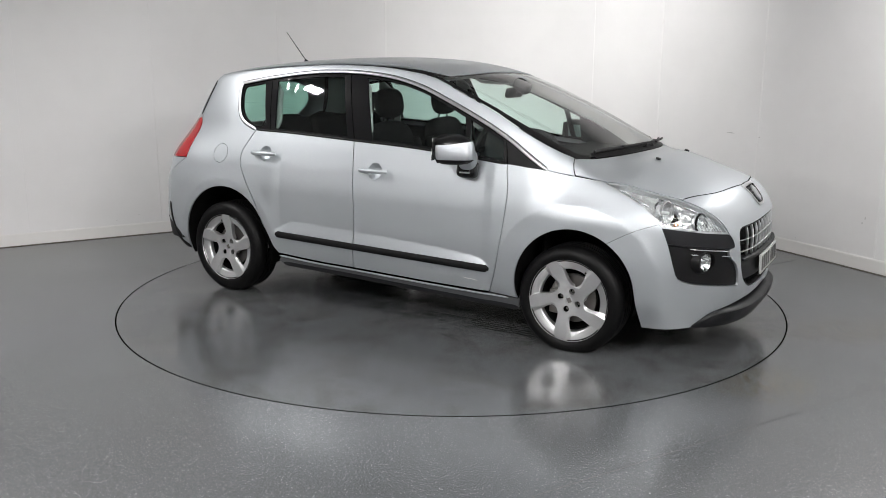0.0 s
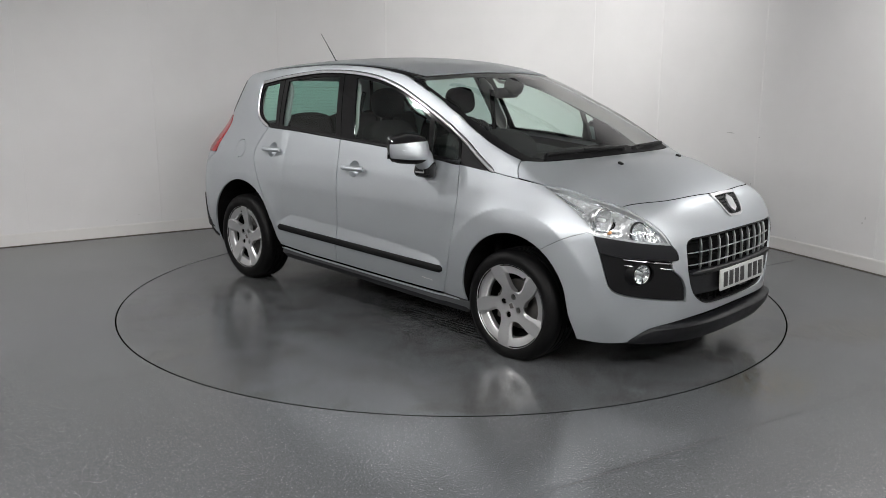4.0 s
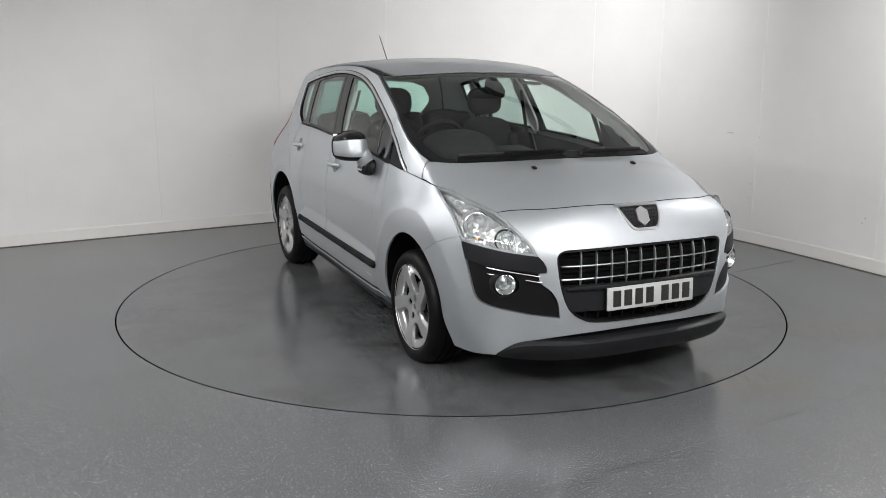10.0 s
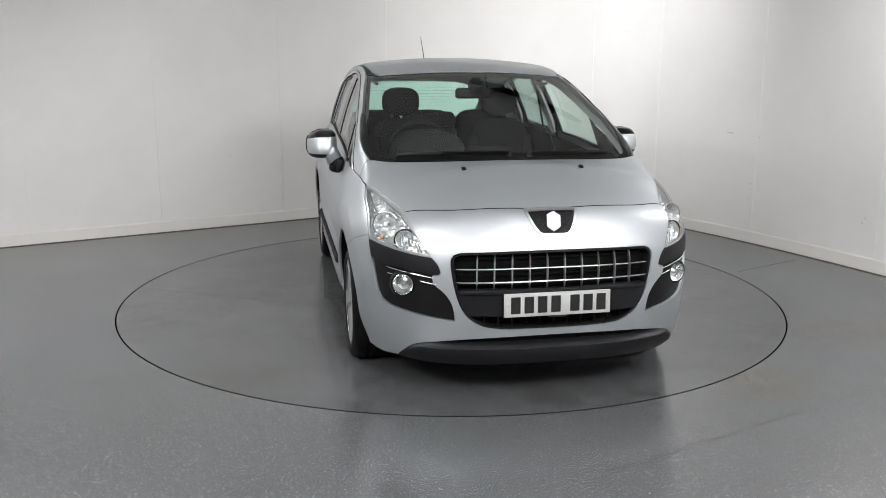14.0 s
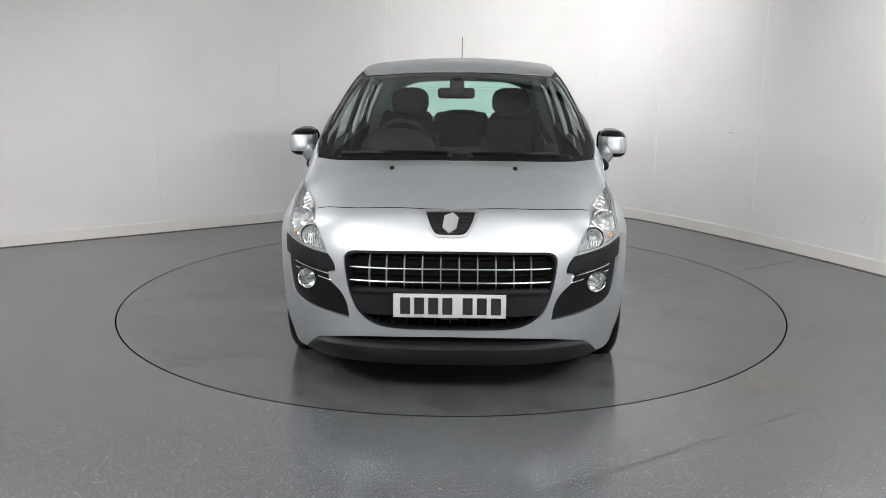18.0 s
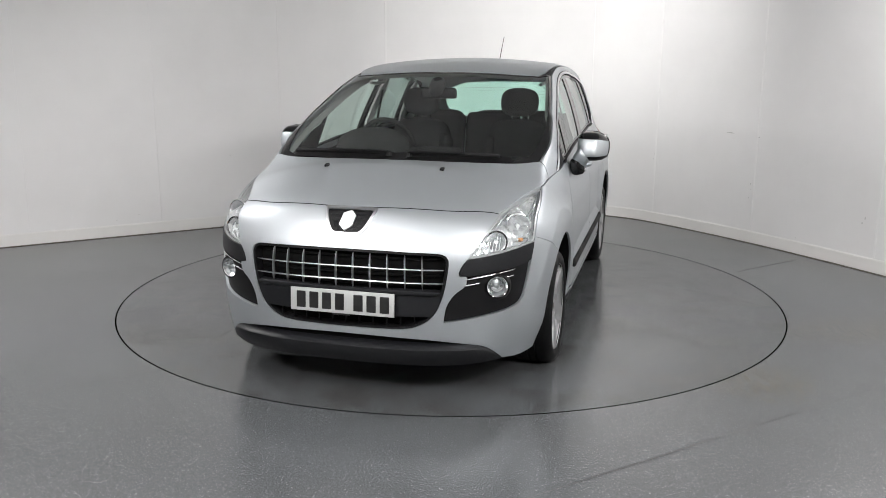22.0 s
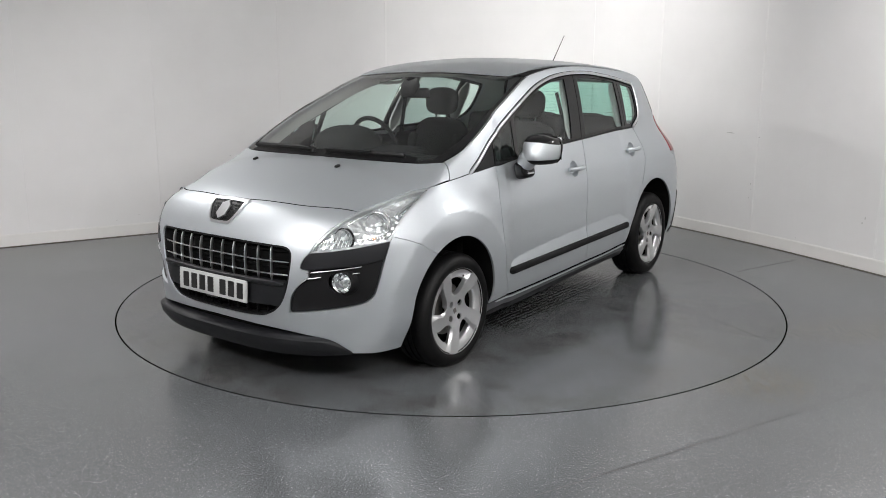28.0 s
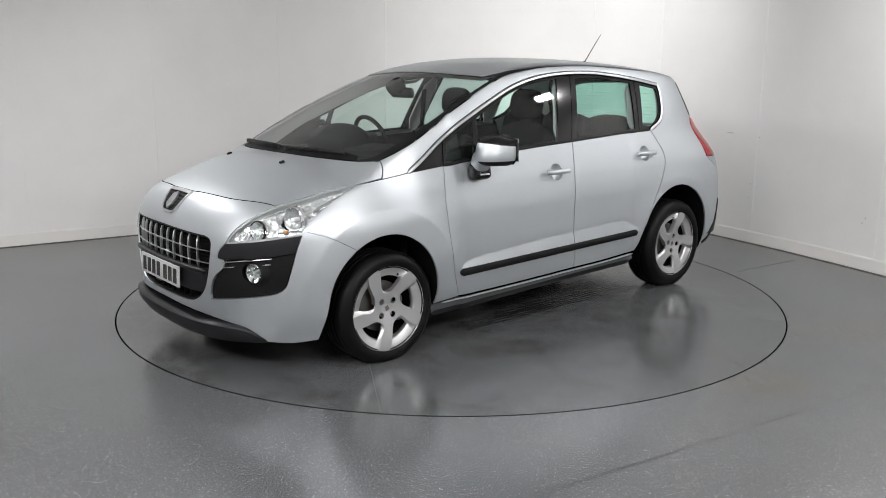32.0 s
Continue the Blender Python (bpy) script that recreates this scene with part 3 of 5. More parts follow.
def turntable():
    root = new("turntable")
    tagged(root, "round grey vinyl turntable set flush in the floor", "turntable")
    n = 160
    bm = bmesh.new()
    top = [bm.verts.new((2.2586 * math.cos(2 * math.pi * i / n), 2.2586 * math.sin(2 * math.pi * i / n), 0.0)) for i in range(n)]
    low = [bm.verts.new((v.co.x, v.co.y, -0.045)) for v in top]
    bm.faces.new(top)
    for i in range(n):
        bm.faces.new((top[i], low[i], low[(i + 1) % n], top[(i + 1) % n]))
    part("deck", bm, DISC, root, "speckled vinyl deck with drying wet tyre tracks")
    # black ring laid flush over the gap, its shade put into the colour
    edge = lathe([(2.2585, -0.03), (2.2585, 0.0006), (2.2672, 0.0006), (2.2672, -0.03)], None, 160)
    part("gap_shade_ring", edge, GAP, root, "black ring over the edge gap, standing in for its shade")
    # welded joints, two metres apart
    across, along = Vector((0.861, -0.508, 0)), Vector((0.508, 0.861, 0))
    for off in (0.703, -1.27):
        reach = math.sqrt(2.25 ** 2 - off * off)
        me = bpy.data.meshes.new("seam")
        me.from_pydata([across * (off + a * 0.0014) + along * (b * reach) + Vector((0, 0, 0.001)) for a, b in ((-1, -1), (-1, 1), (1, 1), (1, -1))], [], [(0, 3, 2, 1)])
        link("seam", me, SEAM, root, "thin welded joint in the vinyl")
    return root


studio()
for place, aim, sx, sy, watts in LAMPS:
    soft_box(place, aim, sx, sy)
table = turntable()


# ---- the car ----
car = new("car")
tagged(car, "silver five-door family car with black bumper trim on the turntable", "car")

# lines on its side, as (x, z)
DLO_TOP = path((1.133, 1.010), (1.0, 1.092), (0.856, 1.181), (0.637, 1.287), (0.435, 1.374), (0.23, 1.453), (0.017, 1.506), (-0.2, 1.533),
               (-0.413, 1.543), (-0.66, 1.538), (-1.0, 1.502), (-1.262, 1.462))
DLO_REAR = path((-1.262, 1.462), (-1.272, 1.42), (-1.243, 1.29), (-1.185, 1.21), (-1.05, 1.153))
BELT = path((-1.05, 1.153), (-0.72, 1.143), (-0.207, 1.117), (0.25, 1.092), (0.70, 1.050), (0.888, 1.033), (1.133, 1.010))
REAR_CUT = path((-1.05, 1.153), (-1.115, 1.054), (-1.144, 0.992), (-1.136, 0.913), (-1.087, 0.824), (-1.007, 0.695), (-0.932, 0.538), (-0.855, 0.39), (-0.80, 0.335))
MID_CUT = path((-0.207, 1.117), (-0.168, 0.73), (-0.172, 0.308))
FRONT_CUT = path((0.888, 1.033), (0.909, 0.909), (0.912, 0.815), (0.884, 0.6), (0.848, 0.4), (0.81, 0.283))
FOOT = path((-0.80, 0.335), (-0.47, 0.316), (-0.172, 0.308), (0.353, 0.292), (0.81, 0.283))
ROOF_LINE = path((1.262, 1.082), (1.138, 1.132), (0.954, 1.218), (0.779, 1.307), (0.584, 1.394), (0.405, 1.468), (0.26, 1.522), (0.084, 1.553),
                 (-0.13, 1.577), (-0.46, 1.59), (-0.735, 1.583), (-1.1, 1.562), (-1.5, 1.53))
TAIL_EDGE = path((-1.5, 1.53), (-1.552, 1.5), (-1.60, 1.36), (-1.662, 1.215))
LAMP_FRONT = path((-1.662, 1.215), (-1.64, 1.155), (-1.662, 1.045), (-1.675, 0.937))
LAMP_REAR = path((-1.675, 0.937), (-1.865, 0.932))
LAMP_TOP = path((-1.865, 0.932), (-1.86, 1.0), (-1.80, 1.12), (-1.72, 1.2), (-1.662, 1.215))
CORNER = path((-1.675, 0.937), (-1.86, 0.80), (-1.87, 0.6), (-1.80, 0.38))
HOOD_SIDE = path((1.262, 1.082), (1.275, 1.02), (1.29, 0.985))
WING_TOP = path((1.29, 0.985), (1.2, 0.998), (1.133, 1.010))


def cut(curve, a, b):
    """The piece of a curve from its point nearest a to that nearest b."""
    i, j = (int(np.argmin(np.abs(curve - np.array(q)).sum(1))) for q in (a, b))
    return curve[i:j + 1] if i <= j else curve[j:i + 1][::-1]


def arch(ax, az, r, a0, a1, n=34):
    a = np.radians(np.linspace(a0, a1, n))
    return np.stack([ax + r * np.cos(a), az + r * np.sin(a)], 1)


FRONT_ARCH = arch(1.32, 0.36, 0.347, 196, 56)
REAR_ARCH = arch(-1.285, 0.37, 0.386, 8, 196)


def body_sides():
    # roof rail, windscreen pillar and rear wing in one pressing
    loop = joined(DLO_TOP, DLO_REAR, cut(REAR_CUT, (-1.05, 1.153), (-0.905, 0.485)), REAR_ARCH[3:], path((-1.66, 0.27), (-1.72, 0.30), (-1.80, 0.38)),
                  CORNER[::-1], LAMP_FRONT[::-1], TAIL_EDGE[::-1], ROOF_LINE[::-1], HOOD_SIDE, WING_TOP)
    flap = np.array([(-1.34 + 0.066 * math.cos(a), 0.983 + 0.066 * math.sin(a)) for a in np.linspace(0, 2 * math.pi, 40, endpoint=False)])
    panel("body_side", car, SILVER, "side", loop, sides=(1,), step=0.02)
    panel("body_side", car, SILVER, "side", loop, [flap], sides=(-1,), step=0.02)
    bar("flap_seal", car, GAP, "side", np.vstack([flap, flap[:1]]), 0.016, 0.002, lift=-0.008, sides=(-1,))
    panel("fuel_flap", car, SILVER, "side", flap, sides=(-1,), lift=0.001, gap=0.0038)
    # front wings
    wing = joined(WING_TOP[::-1][:1], WING_TOP[::-1], path((1.29, 0.985), (1.445, 0.968)), moved(HEAD_OUT[::-1], "nose", "side"),
                  path((1.768, 0.765), (1.65, 0.722), (1.514, 0.6477)), FRONT_ARCH[::-1], path((0.985, 0.27), (0.81, 0.283)), FRONT_CUT[::-1], cut(BELT, (0.888, 1.033), (1.133, 1.01)))
    panel("front_wing", car, SILVER, "side", wing, step=0.014, gap=0.0012)
    # doors
    front = joined(MID_CUT, cut(FOOT, (-0.172, 0.308), (0.81, 0.283)), FRONT_CUT[::-1], cut(BELT, (0.888, 1.033), (-0.207, 1.117)))
    rear = joined(REAR_CUT, cut(FOOT, (-0.80, 0.335), (-0.172, 0.308)), MID_CUT[::-1], cut(BELT, (-0.207, 1.117), (-1.05, 1.153)))
    doors = {}
    for kind, loop, hx, hz in (("front_door", front, -0.015, 0.937), ("rear_door", rear, -0.925, 0.999)):
        cup = np.array([(hx + 0.052 * math.cos(a), hz + 0.05 * math.sin(a)) for a in np.linspace(0, 2 * math.pi, 32, endpoint=False)])
        doors[kind] = panel(kind, car, SILVER, "side", loop, [cup], step=0.012)
        panel("door_card", car, TRIM, "side", loop, lift=-0.06, gap=0.01, step=0.06, lip=0)
    # door handles on cupped recesses
    for kind, hx, hz in (("front_door", -0.015, 0.937), ("rear_door", -0.925, 0.999)):
        for door, s in zip(doors[kind], (1, -1)):
            q = project("side", [(hx, hz)])[0]
            n = slope(np.array([q]))[0]
            m = Matrix.Translation(q) @ Vector(n).to_track_quat("Z", "Y").to_matrix().to_4x4()
            flip = Matrix.Diagonal((1, s, 1, 1))
            cup = lathe([(0.0001, -0.026), (0.025, -0.023), (0.043, -0.012), (0.054, 0.0005)], m @ pose(0, 0, 0), 32)
            cup.transform(flip)
            part("handle_cup", cup, SILVER, door)
            pts = [Vector((hx + d, q[1] + 0.012 + 0.026 * (1 - (d / 0.105) ** 4), hz + 0.004)) for d in np.linspace(-0.1, 0.1, 15)]
            grip = tube(pts, 0.0145, 10, flat=1.0)
            grip.transform(flip)
            part("handle", grip, SILVER, door, "body-coloured pull handle")
    # rubbing strips along the doors
    bar("rubbing_strip", car, STRIP, "side", path((-0.815, 0.466), (-0.17, 0.4482), (0.81, 0.4215), d=0.02), 0.042, 0.014, label="matt black rubbing strip")
    # a scrape in the paint at the foot of the right front door
    for a, b in (((0.64, 0.352), (0.69, 0.345)), ((0.685, 0.349), (0.735, 0.343))):
        bar("scrape", car, SCRAPE, "side", path(a, b, d=0.012), 0.005, 0.0008, lift=0.0003, sides=(-1,))
    # sills: a painted edge over dark plastic
    bar("sill_edge", car, SILVER, "side", path((-0.79, 0.316), (-0.47, 0.299), (-0.172, 0.291), (0.353, 0.275), (0.93, 0.262)), 0.010, 0.004)
    sill = joined(path((-0.78, 0.312), (-0.7, 0.306), (-0.47, 0.291), (-0.172, 0.283), (0.353, 0.267), (1.0, 0.254)), path((1.0, 0.254), (0.985, 0.2)),
                  path((0.985, 0.2), (0.39, 0.226), (-0.18, 0.248), (-0.77, 0.262), (-0.78, 0.312)))
    panel("sill", car, SILL, "side", sill, lift=-0.008, gap=0, lip=0.05)
    bar("sill_skirt", car, GREY, "side", path((0.985, 0.2), (0.39, 0.224), (-0.18, 0.246), (-0.77, 0.262)), 0.03, 0.004, lift=-0.008)
    # window frames, panes and bright trim
    front_pane = joined(path((-0.075, 1.128), (0.25, 1.112), (0.605, 1.078)), path((0.605, 1.078), (0.567, 1.282)),
                        path((0.567, 1.282), (0.42, 1.352), (0.225, 1.428), (0.017, 1.481), (-0.20, 1.506)), path((-0.20, 1.506), (-0.075, 1.128)))
    mirror_pane = joined(path((0.64, 1.076), (0.865, 1.054)), path((0.865, 1.054), (0.84, 1.158)), path((0.84, 1.158), (0.73, 1.21), (0.605, 1.268)), path((0.605, 1.268), (0.64, 1.076)))
    rear_pane = joined(path((-0.885, 1.17), (-0.6, 1.156), (-0.268, 1.14)), path((-0.268, 1.14), (-0.385, 1.512)), path((-0.385, 1.512), (-0.65, 1.508), (-0.945, 1.478)), path((-0.945, 1.478), (-0.885, 1.17)))
    quarter_pane = joined(path((-0.975, 1.185), (-1.06, 1.18), (-1.16, 1.225), (-1.218, 1.3), (-1.24, 1.41), (-1.225, 1.44)), path((-1.225, 1.44), (-1.055, 1.465)), path((-1.055, 1.465), (-0.975, 1.185)))
    b_line = path((-0.207, 1.117), (-0.342, 1.541))
    c_line = path((-0.925, 1.148), (-1.0, 1.502))
    f_front = joined(cut(BELT, (-0.207, 1.117), (0.888, 1.033)), path((0.888, 1.033), (0.856, 1.181)), cut(DLO_TOP, (0.856, 1.181), (-0.342, 1.541)), b_line[::-1])
    f_rear = joined(cut(BELT, (-0.925, 1.148), (-0.207, 1.117)), b_line, cut(DLO_TOP, (-0.342, 1.541), (-1.0, 1.502)), c_line[::-1])
    f_quarter = joined(c_line, cut(DLO_TOP, (-1.0, 1.502), (-1.262, 1.462)), DLO_REAR, cut(BELT, (-1.05, 1.153), (-0.925, 1.148)))
    f_sail = joined(cut(BELT, (0.888, 1.033), (1.133, 1.01)), cut(DLO_TOP, (1.133, 1.01), (0.856, 1.181)), path((0.856, 1.181), (0.888, 1.033)))
    panel("window_frame", car, GLOSS, "side", f_front, [front_pane, mirror_pane], lift=-0.004)
    panel("window_frame", car, GLOSS, "side", f_rear, [rear_pane], lift=-0.004)
    panel("window_frame", car, GLOSS, "side", f_quarter, [quarter_pane], lift=-0.004)
    panel("sail_panel", car, BLACK, "side", f_sail, lift=-0.004, label="matt black corner panel before the front door")
    for name, loop, glazing in (("front_door_window", front_pane, SIDE_GLASS), ("corner_window", mirror_pane, SIDE_GLASS), ("rear_door_window", rear_pane, REAR_GLASS), ("quarter_window", quarter_pane, SIDE_GLASS)):
        for ob in panel(name, car, glazing, "side", loop, lift=-0.008, gap=-0.006, lip=0, label="green-tinted glass"):
            ob.visible_shadow = False
    bar("trim_seal", car, GAP, "side", joined_open(DLO_TOP, DLO_REAR), 0.029, 0.0015, lift=0.0005)
    bar("window_trim", car, SATIN, "side", joined_open(DLO_TOP, DLO_REAR), 0.02, 0.007, label="bright metal window trim")
    bar("belt_seal", car, BLACK, "side", cut(BELT, (-1.05, 1.153), (0.888, 1.033)), 0.014, 0.006)
    # inner linings of pillars and rear wings, with the window openings left free
    lining = joined(DLO_TOP, DLO_REAR, cut(REAR_CUT, (-1.05, 1.153), (-1.09, 0.83)), path((-1.09, 0.84), (-1.6, 0.84)), path((-1.6, 0.84), (-1.66, 0.9), (-1.62, 1.2), (-1.5, 1.53)), ROOF_LINE[::-1], HOOD_SIDE, WING_TOP)
    panel("pillar_lining", car, LIGHT_TRIM, "side", lining, lift=-0.045, gap=0.0, lip=0, step=0.06)
    cover = joined(path((0.70, 1.06), (1.1, 1.0)), path((1.1, 1.0), (0.856, 1.175), (0.70, 1.25)), path((0.70, 1.25), (0.70, 1.06)))
    panel("pillar_cover", car, TRIM, "side", cover, lift=-0.05, gap=0.0, lip=0, step=0.06, label="dark inner cover at the foot of the pillar")
    for lo, hi, w in (((-0.15, 1.12), (-0.27, 1.52), 0.055), ((-0.93, 1.15), (-1.0, 1.48), 0.06)):
        post = path(lo, hi, d=0.06)
        bar("pillar_trim", car, LIGHT_TRIM, "side", post, w * 2.2, 0.02, lift=-0.05)


def joined_open(*curves):
    out = []
    for c in curves:
        for q in c:
            if not out or np.abs(out[-1] - q).max() > 1e-4:
                out.append(q)
    return np.array(out)


# lines round its nose, as (degrees, z)
HEAD_UP = npath((56, 0.966), (49.7, 0.955), (42.3, 0.917), (36, 0.884))
HEAD_IN = npath((36, 0.884), (33, 0.853), (29.8, 0.805), (27.5, 0.752), (26.2, 0.704))
HEAD_LOW = npath((26.2, 0.704), (33.5, 0.721), (39, 0.737), (43.3, 0.748))
HEAD_OUT = npath((43.3, 0.748), (44.5, 0.79), (47.4, 0.857), (52, 0.92), (56, 0.966))
FOG_OUT = npath((43.3, 0.748), (42.0, 0.665), (40.4, 0.54), (39.2, 0.478), (36.6, 0.449), (30, 0.427), (21.3, 0.404))
FOG_IN = npath((21.3, 0.404), (21.8, 0.478), (23.3, 0.535), (25.5, 0.575), (25.9, 0.6))
FOG_BAND = npath((25.9, 0.6), (25.9, 0.62), (24.3, 0.628), (24.8, 0.668), (26.2, 0.704), d=0.01)
GRILLE = mirrored(joined_open(npath((0, 0.737), (9, 0.736), (18, 0.732)), npath((18, 0.732), (20.8, 0.727), (22.2, 0.70), (21.9, 0.62), (21.0, 0.525), (19.3, 0.44), (16.3, 0.387), (12, 0.365), (0, 0.36))), 0)
LIP_TOP = npath((34.6, 0.196), (32.2, 0.243), (29.8, 0.274), (26.5, 0.291), (19, 0.315), (10, 0.325), (0, 0.328))


def nose():
    hood_front = path((2.03, 0.0), (2.025, 0.15), (1.972, 0.45), (1.842, 0.668))
    edge = moved(hood_front, "top", "nose")
    seam = joined_open(npath((43.3, 0.748), (44.0, 0.768), d=0.02), moved(path((1.768, 0.765), (1.65, 0.722), (1.514, 0.6477)), "side", "nose"))
    side = joined_open(moved(arch(1.32, 0.36, 0.347, 56, 12, 16), "side", "nose"), moved(path((1.6594, 0.432), (1.68, 0.3), (1.704, 0.19)), "side", "nose"))
    low = npath(tuple(side[-1]), (40, 0.184), (34.6, 0.196))
    half = joined_open(edge, HEAD_IN[1:], FOG_BAND[::-1], FOG_IN[::-1], FOG_OUT[::-1], seam, side, low, LIP_TOP)
    badge = mirrored(joined_open(npath((0, 0.909), (6.3, 0.906), d=0.02), npath((6.3, 0.906), (5.4, 0.865), (4.2, 0.822), (2.9, 0.8), (0, 0.797), d=0.01)), 0)
    panel("front_bumper", car, SILVER, "nose", mirrored(half, 0), [GRILLE], sides=(1,), lip=0.03, step=0.03, gap=0.0012, label="silver bumper with a wide grille opening")
    # bonnet
    rear = path((1.268, 0.765), (1.345, 0.637), (1.42, 0.415), (1.46, 0.2), (1.475, 0.0))
    flank = moved(np.vstack([HEAD_UP[::-1]]), "nose", "top")
    hood = mirrored(joined_open(hood_front, flank[1:], moved(path((1.445, 0.968), (1.29, 0.985)), "side", "top"), moved(HOOD_SIDE[::-1], "side", "top"), rear), 1)
    panel("bonnet", car, SILVER, "top", hood, sides=(1,), step=0.03, lip=0.02, gap=0.003)
    for s in (1, -1):
        q = project("top", [(1.6, 0.318)])[0]
        m = Matrix.Translation((q[0], s * q[1], q[2]))
        part("washer_nozzle", block(m @ pose(0, 0, 0.004, 0, 18, 0), (0.03, 0.022, 0.014), 0.005), BLACK, car)
    # badge: a dark meshed shield with a bright rim and emblem
    panel("badge_rim", car, SATIN, "nose", badge, [inset_deg(badge, 0.008)], sides=(1,), lift=0.006, gap=-0.003, lip=0.012, step=0.02)
    shield = panel("badge_shield", car, BLACK, "nose", inset_deg(badge, 0.009), sides=(1,), lift=0.003, gap=0, lip=0.004, step=0.02)[0]
    dimples = bmesh.new()
    for i in range(-5, 6):
        for k in range(6):
            u, z = i * 0.95 + (k % 2) * 0.47, 0.895 - k * 0.0155
            if abs(u) < 5.0 - (0.905 - z) * 24:
                q = project("nose", [(u, z)])
                n = slope(q)[0]
                m = Matrix.Translation(Vector(q[0]) + Vector(n) * 0.0035) @ Vector(n).to_track_quat("Z", "Y").to_matrix().to_4x4()
                lathe([(0.0056, 0.0), (0.0046, 0.0022), (0.0034, 0.0)], m, 8, dimples)
    part("mesh", dimples, GREY, shield, smooth=False)
    emblem = bmesh.new()
    outline = ((-0.036, 0.034), (0.012, 0.05), (0.046, 0.026), (0.034, -0.026), (-0.01, -0.05), (-0.046, -0.022))
    q = project("nose", [(math.degrees(0.86 * a / 1.26), 0.853 + 0.86 * b) for a, b in outline])
    n = Vector(slope(project("nose", [(0, 0.853)]))[0])
    face, foot = [emblem.verts.new(Vector(p) + n * 0.013) for p in q], [emblem.verts.new(Vector(p) + n * 0.003) for p in q]
    emblem.faces.new(face)
    for k in range(len(face)):
        emblem.faces.new((face[k - 1], face[k], foot[k], foot[k - 1]))
    part("emblem", emblem, SATIN, shield, "bright metal emblem as a plain shape")
    # grille: dark backing, bright bars, plate carrier, lower ribs
    back = inset_deg(GRILLE, -0.012)
    panel("grille_back", car, DARK, "nose", back, sides=(1,), lift=-0.055, gap=0, lip=0)
    panel("grille_rim", car, BLACK, "nose", GRILLE, [inset_deg(GRILLE, 0.01)], sides=(1,), lift=-0.008, gap=-0.004, lip=0.045, step=0.02)
    for z in (0.652, 0.588):
        bar("grille_bar", car, SATIN, "nose", npath((-21.2, z), (0, z + 0.002), (21.2, z)), 0.0058, 0.006, lift=-0.016, sides=(1,))
    for y in (0.042, 0.126, 0.21, 0.295, 0.38):
        for s in (1, -1):
            u = s * math.degrees(math.atan2(y, 1.26))
            bar("grille_bar", car, SATIN, "nose", npath((u, 0.722), (u * 1.003, 0.64), (u * 1.005, 0.556)), 0.0068, 0.012, lift=-0.022, sides=(1,))
    for z in (0.705, 0.62, 0.57):
        bar("grille_slat", car, DARK, "nose", npath((-20.8, z), (0, z), (20.8, z)), 0.014, 0.012, lift=-0.05, sides=(1,))
    carrier = mirrored(joined_open(npath((0, 0.548), (9.5, 0.546), (11, 0.555), (20.6, 0.552)), npath((20.6, 0.552), (20.3, 0.5), (18.9, 0.437), (16, 0.43), (0, 0.425))), 0)
    panel("plate_carrier", car, GREY, "nose", carrier, sides=(1,), lift=-0.004, gap=0, lip=0.04)
    bar("carrier_ledge", car, GREY, "nose", npath((-20.2, 0.545), (-11, 0.548), (0, 0.545), (11, 0.548), (20.2, 0.545)), 0.026, 0.016, lift=-0.004, sides=(1,))
    for i in range(-5, 6):
        bar("lower_rib", car, BLACK, "nose", npath((i * 3.05, 0.425), (i * 3.05, 0.368)), 0.008, 0.012, lift=-0.03, sides=(1,))
    # plate with its characters as plain bars
    plate = new("number_plate")
    plate.parent = car
    plate.matrix_basis = pose(2.193, 0, 0.487, 0, -3, 0)
    part("plate_board", block(pose(0, 0, 0), (0.01, 0.52, 0.111), 0.003), WHITE, plate, "white plate")
    for k, y in enumerate((-0.205, -0.14, -0.075, -0.01, 0.083, 0.148, 0.213)):
        part("character_bar", block(pose(0.0055, y, 0), (0.003, 0.046, 0.079), 0.002, 1), INK, plate)
    for s in (1, -1):
        part("screw", lathe([(0.0001, 0.003), (0.005, 0.002), (0.006, 0.0)], pose(0.0055, s * 0.243, 0, 0, 90, 0), 16), WHITE, plate)
    part("dealer_strip", block(pose(0.004, 0.0, -0.059), (0.006, 0.085, 0.008), 0.001, 1), INK, plate)
    # lower lip and its dark slot
    edge_z = knots([0, 19, 26.5, 29.5, 31.8, 34.5], [0.29, 0.29, 0.286, 0.272, 0.245, 0.2])
    chin, rings = bmesh.new(), []
    for u in np.linspace(-34.3, 34.3, 71):
        z, e = float(edge_z(abs(u))), float(ramp(34.3 - abs(u), -1, 11))
        rows = [(z + 0.006, -0.03), (z + 0.004, 0.004), (z - 0.006, 0.03 * e + 0.004), (z - 0.012, 0.036 * e + 0.004), (max(0.196, z - 0.05), 0.031 * e + 0.004),
                (0.191, 0.012 * e), (0.187, -0.04)]
        q = project("nose", [(u, h) for h, _ in rows])
        n = slope(q)
        n[:, 2] = 0
        rings.append([chin.verts.new(Vector(a) + Vector(b).normalized() * up) for a, b, (_, up) in zip(q, n, rows)])
    for a, b in zip(rings, rings[1:]):
        for k in range(len(a) - 1):
            chin.faces.new((a[k], a[k + 1], b[k + 1], b[k]))
    part("bumper_lip", chin, GREY, car, "charcoal plastic lower lip")
    slot = mirrored(joined_open(npath((0, 0.335), (10, 0.332), (20, 0.32)), npath((20, 0.32), (20, 0.275), (0, 0.275))), 0)
    panel("air_slot", car, DARK, "nose", slot, sides=(1,), lift=-0.03, gap=0, lip=0)
    # headlamps
    head = joined(HEAD_UP, HEAD_IN, HEAD_LOW, HEAD_OUT)
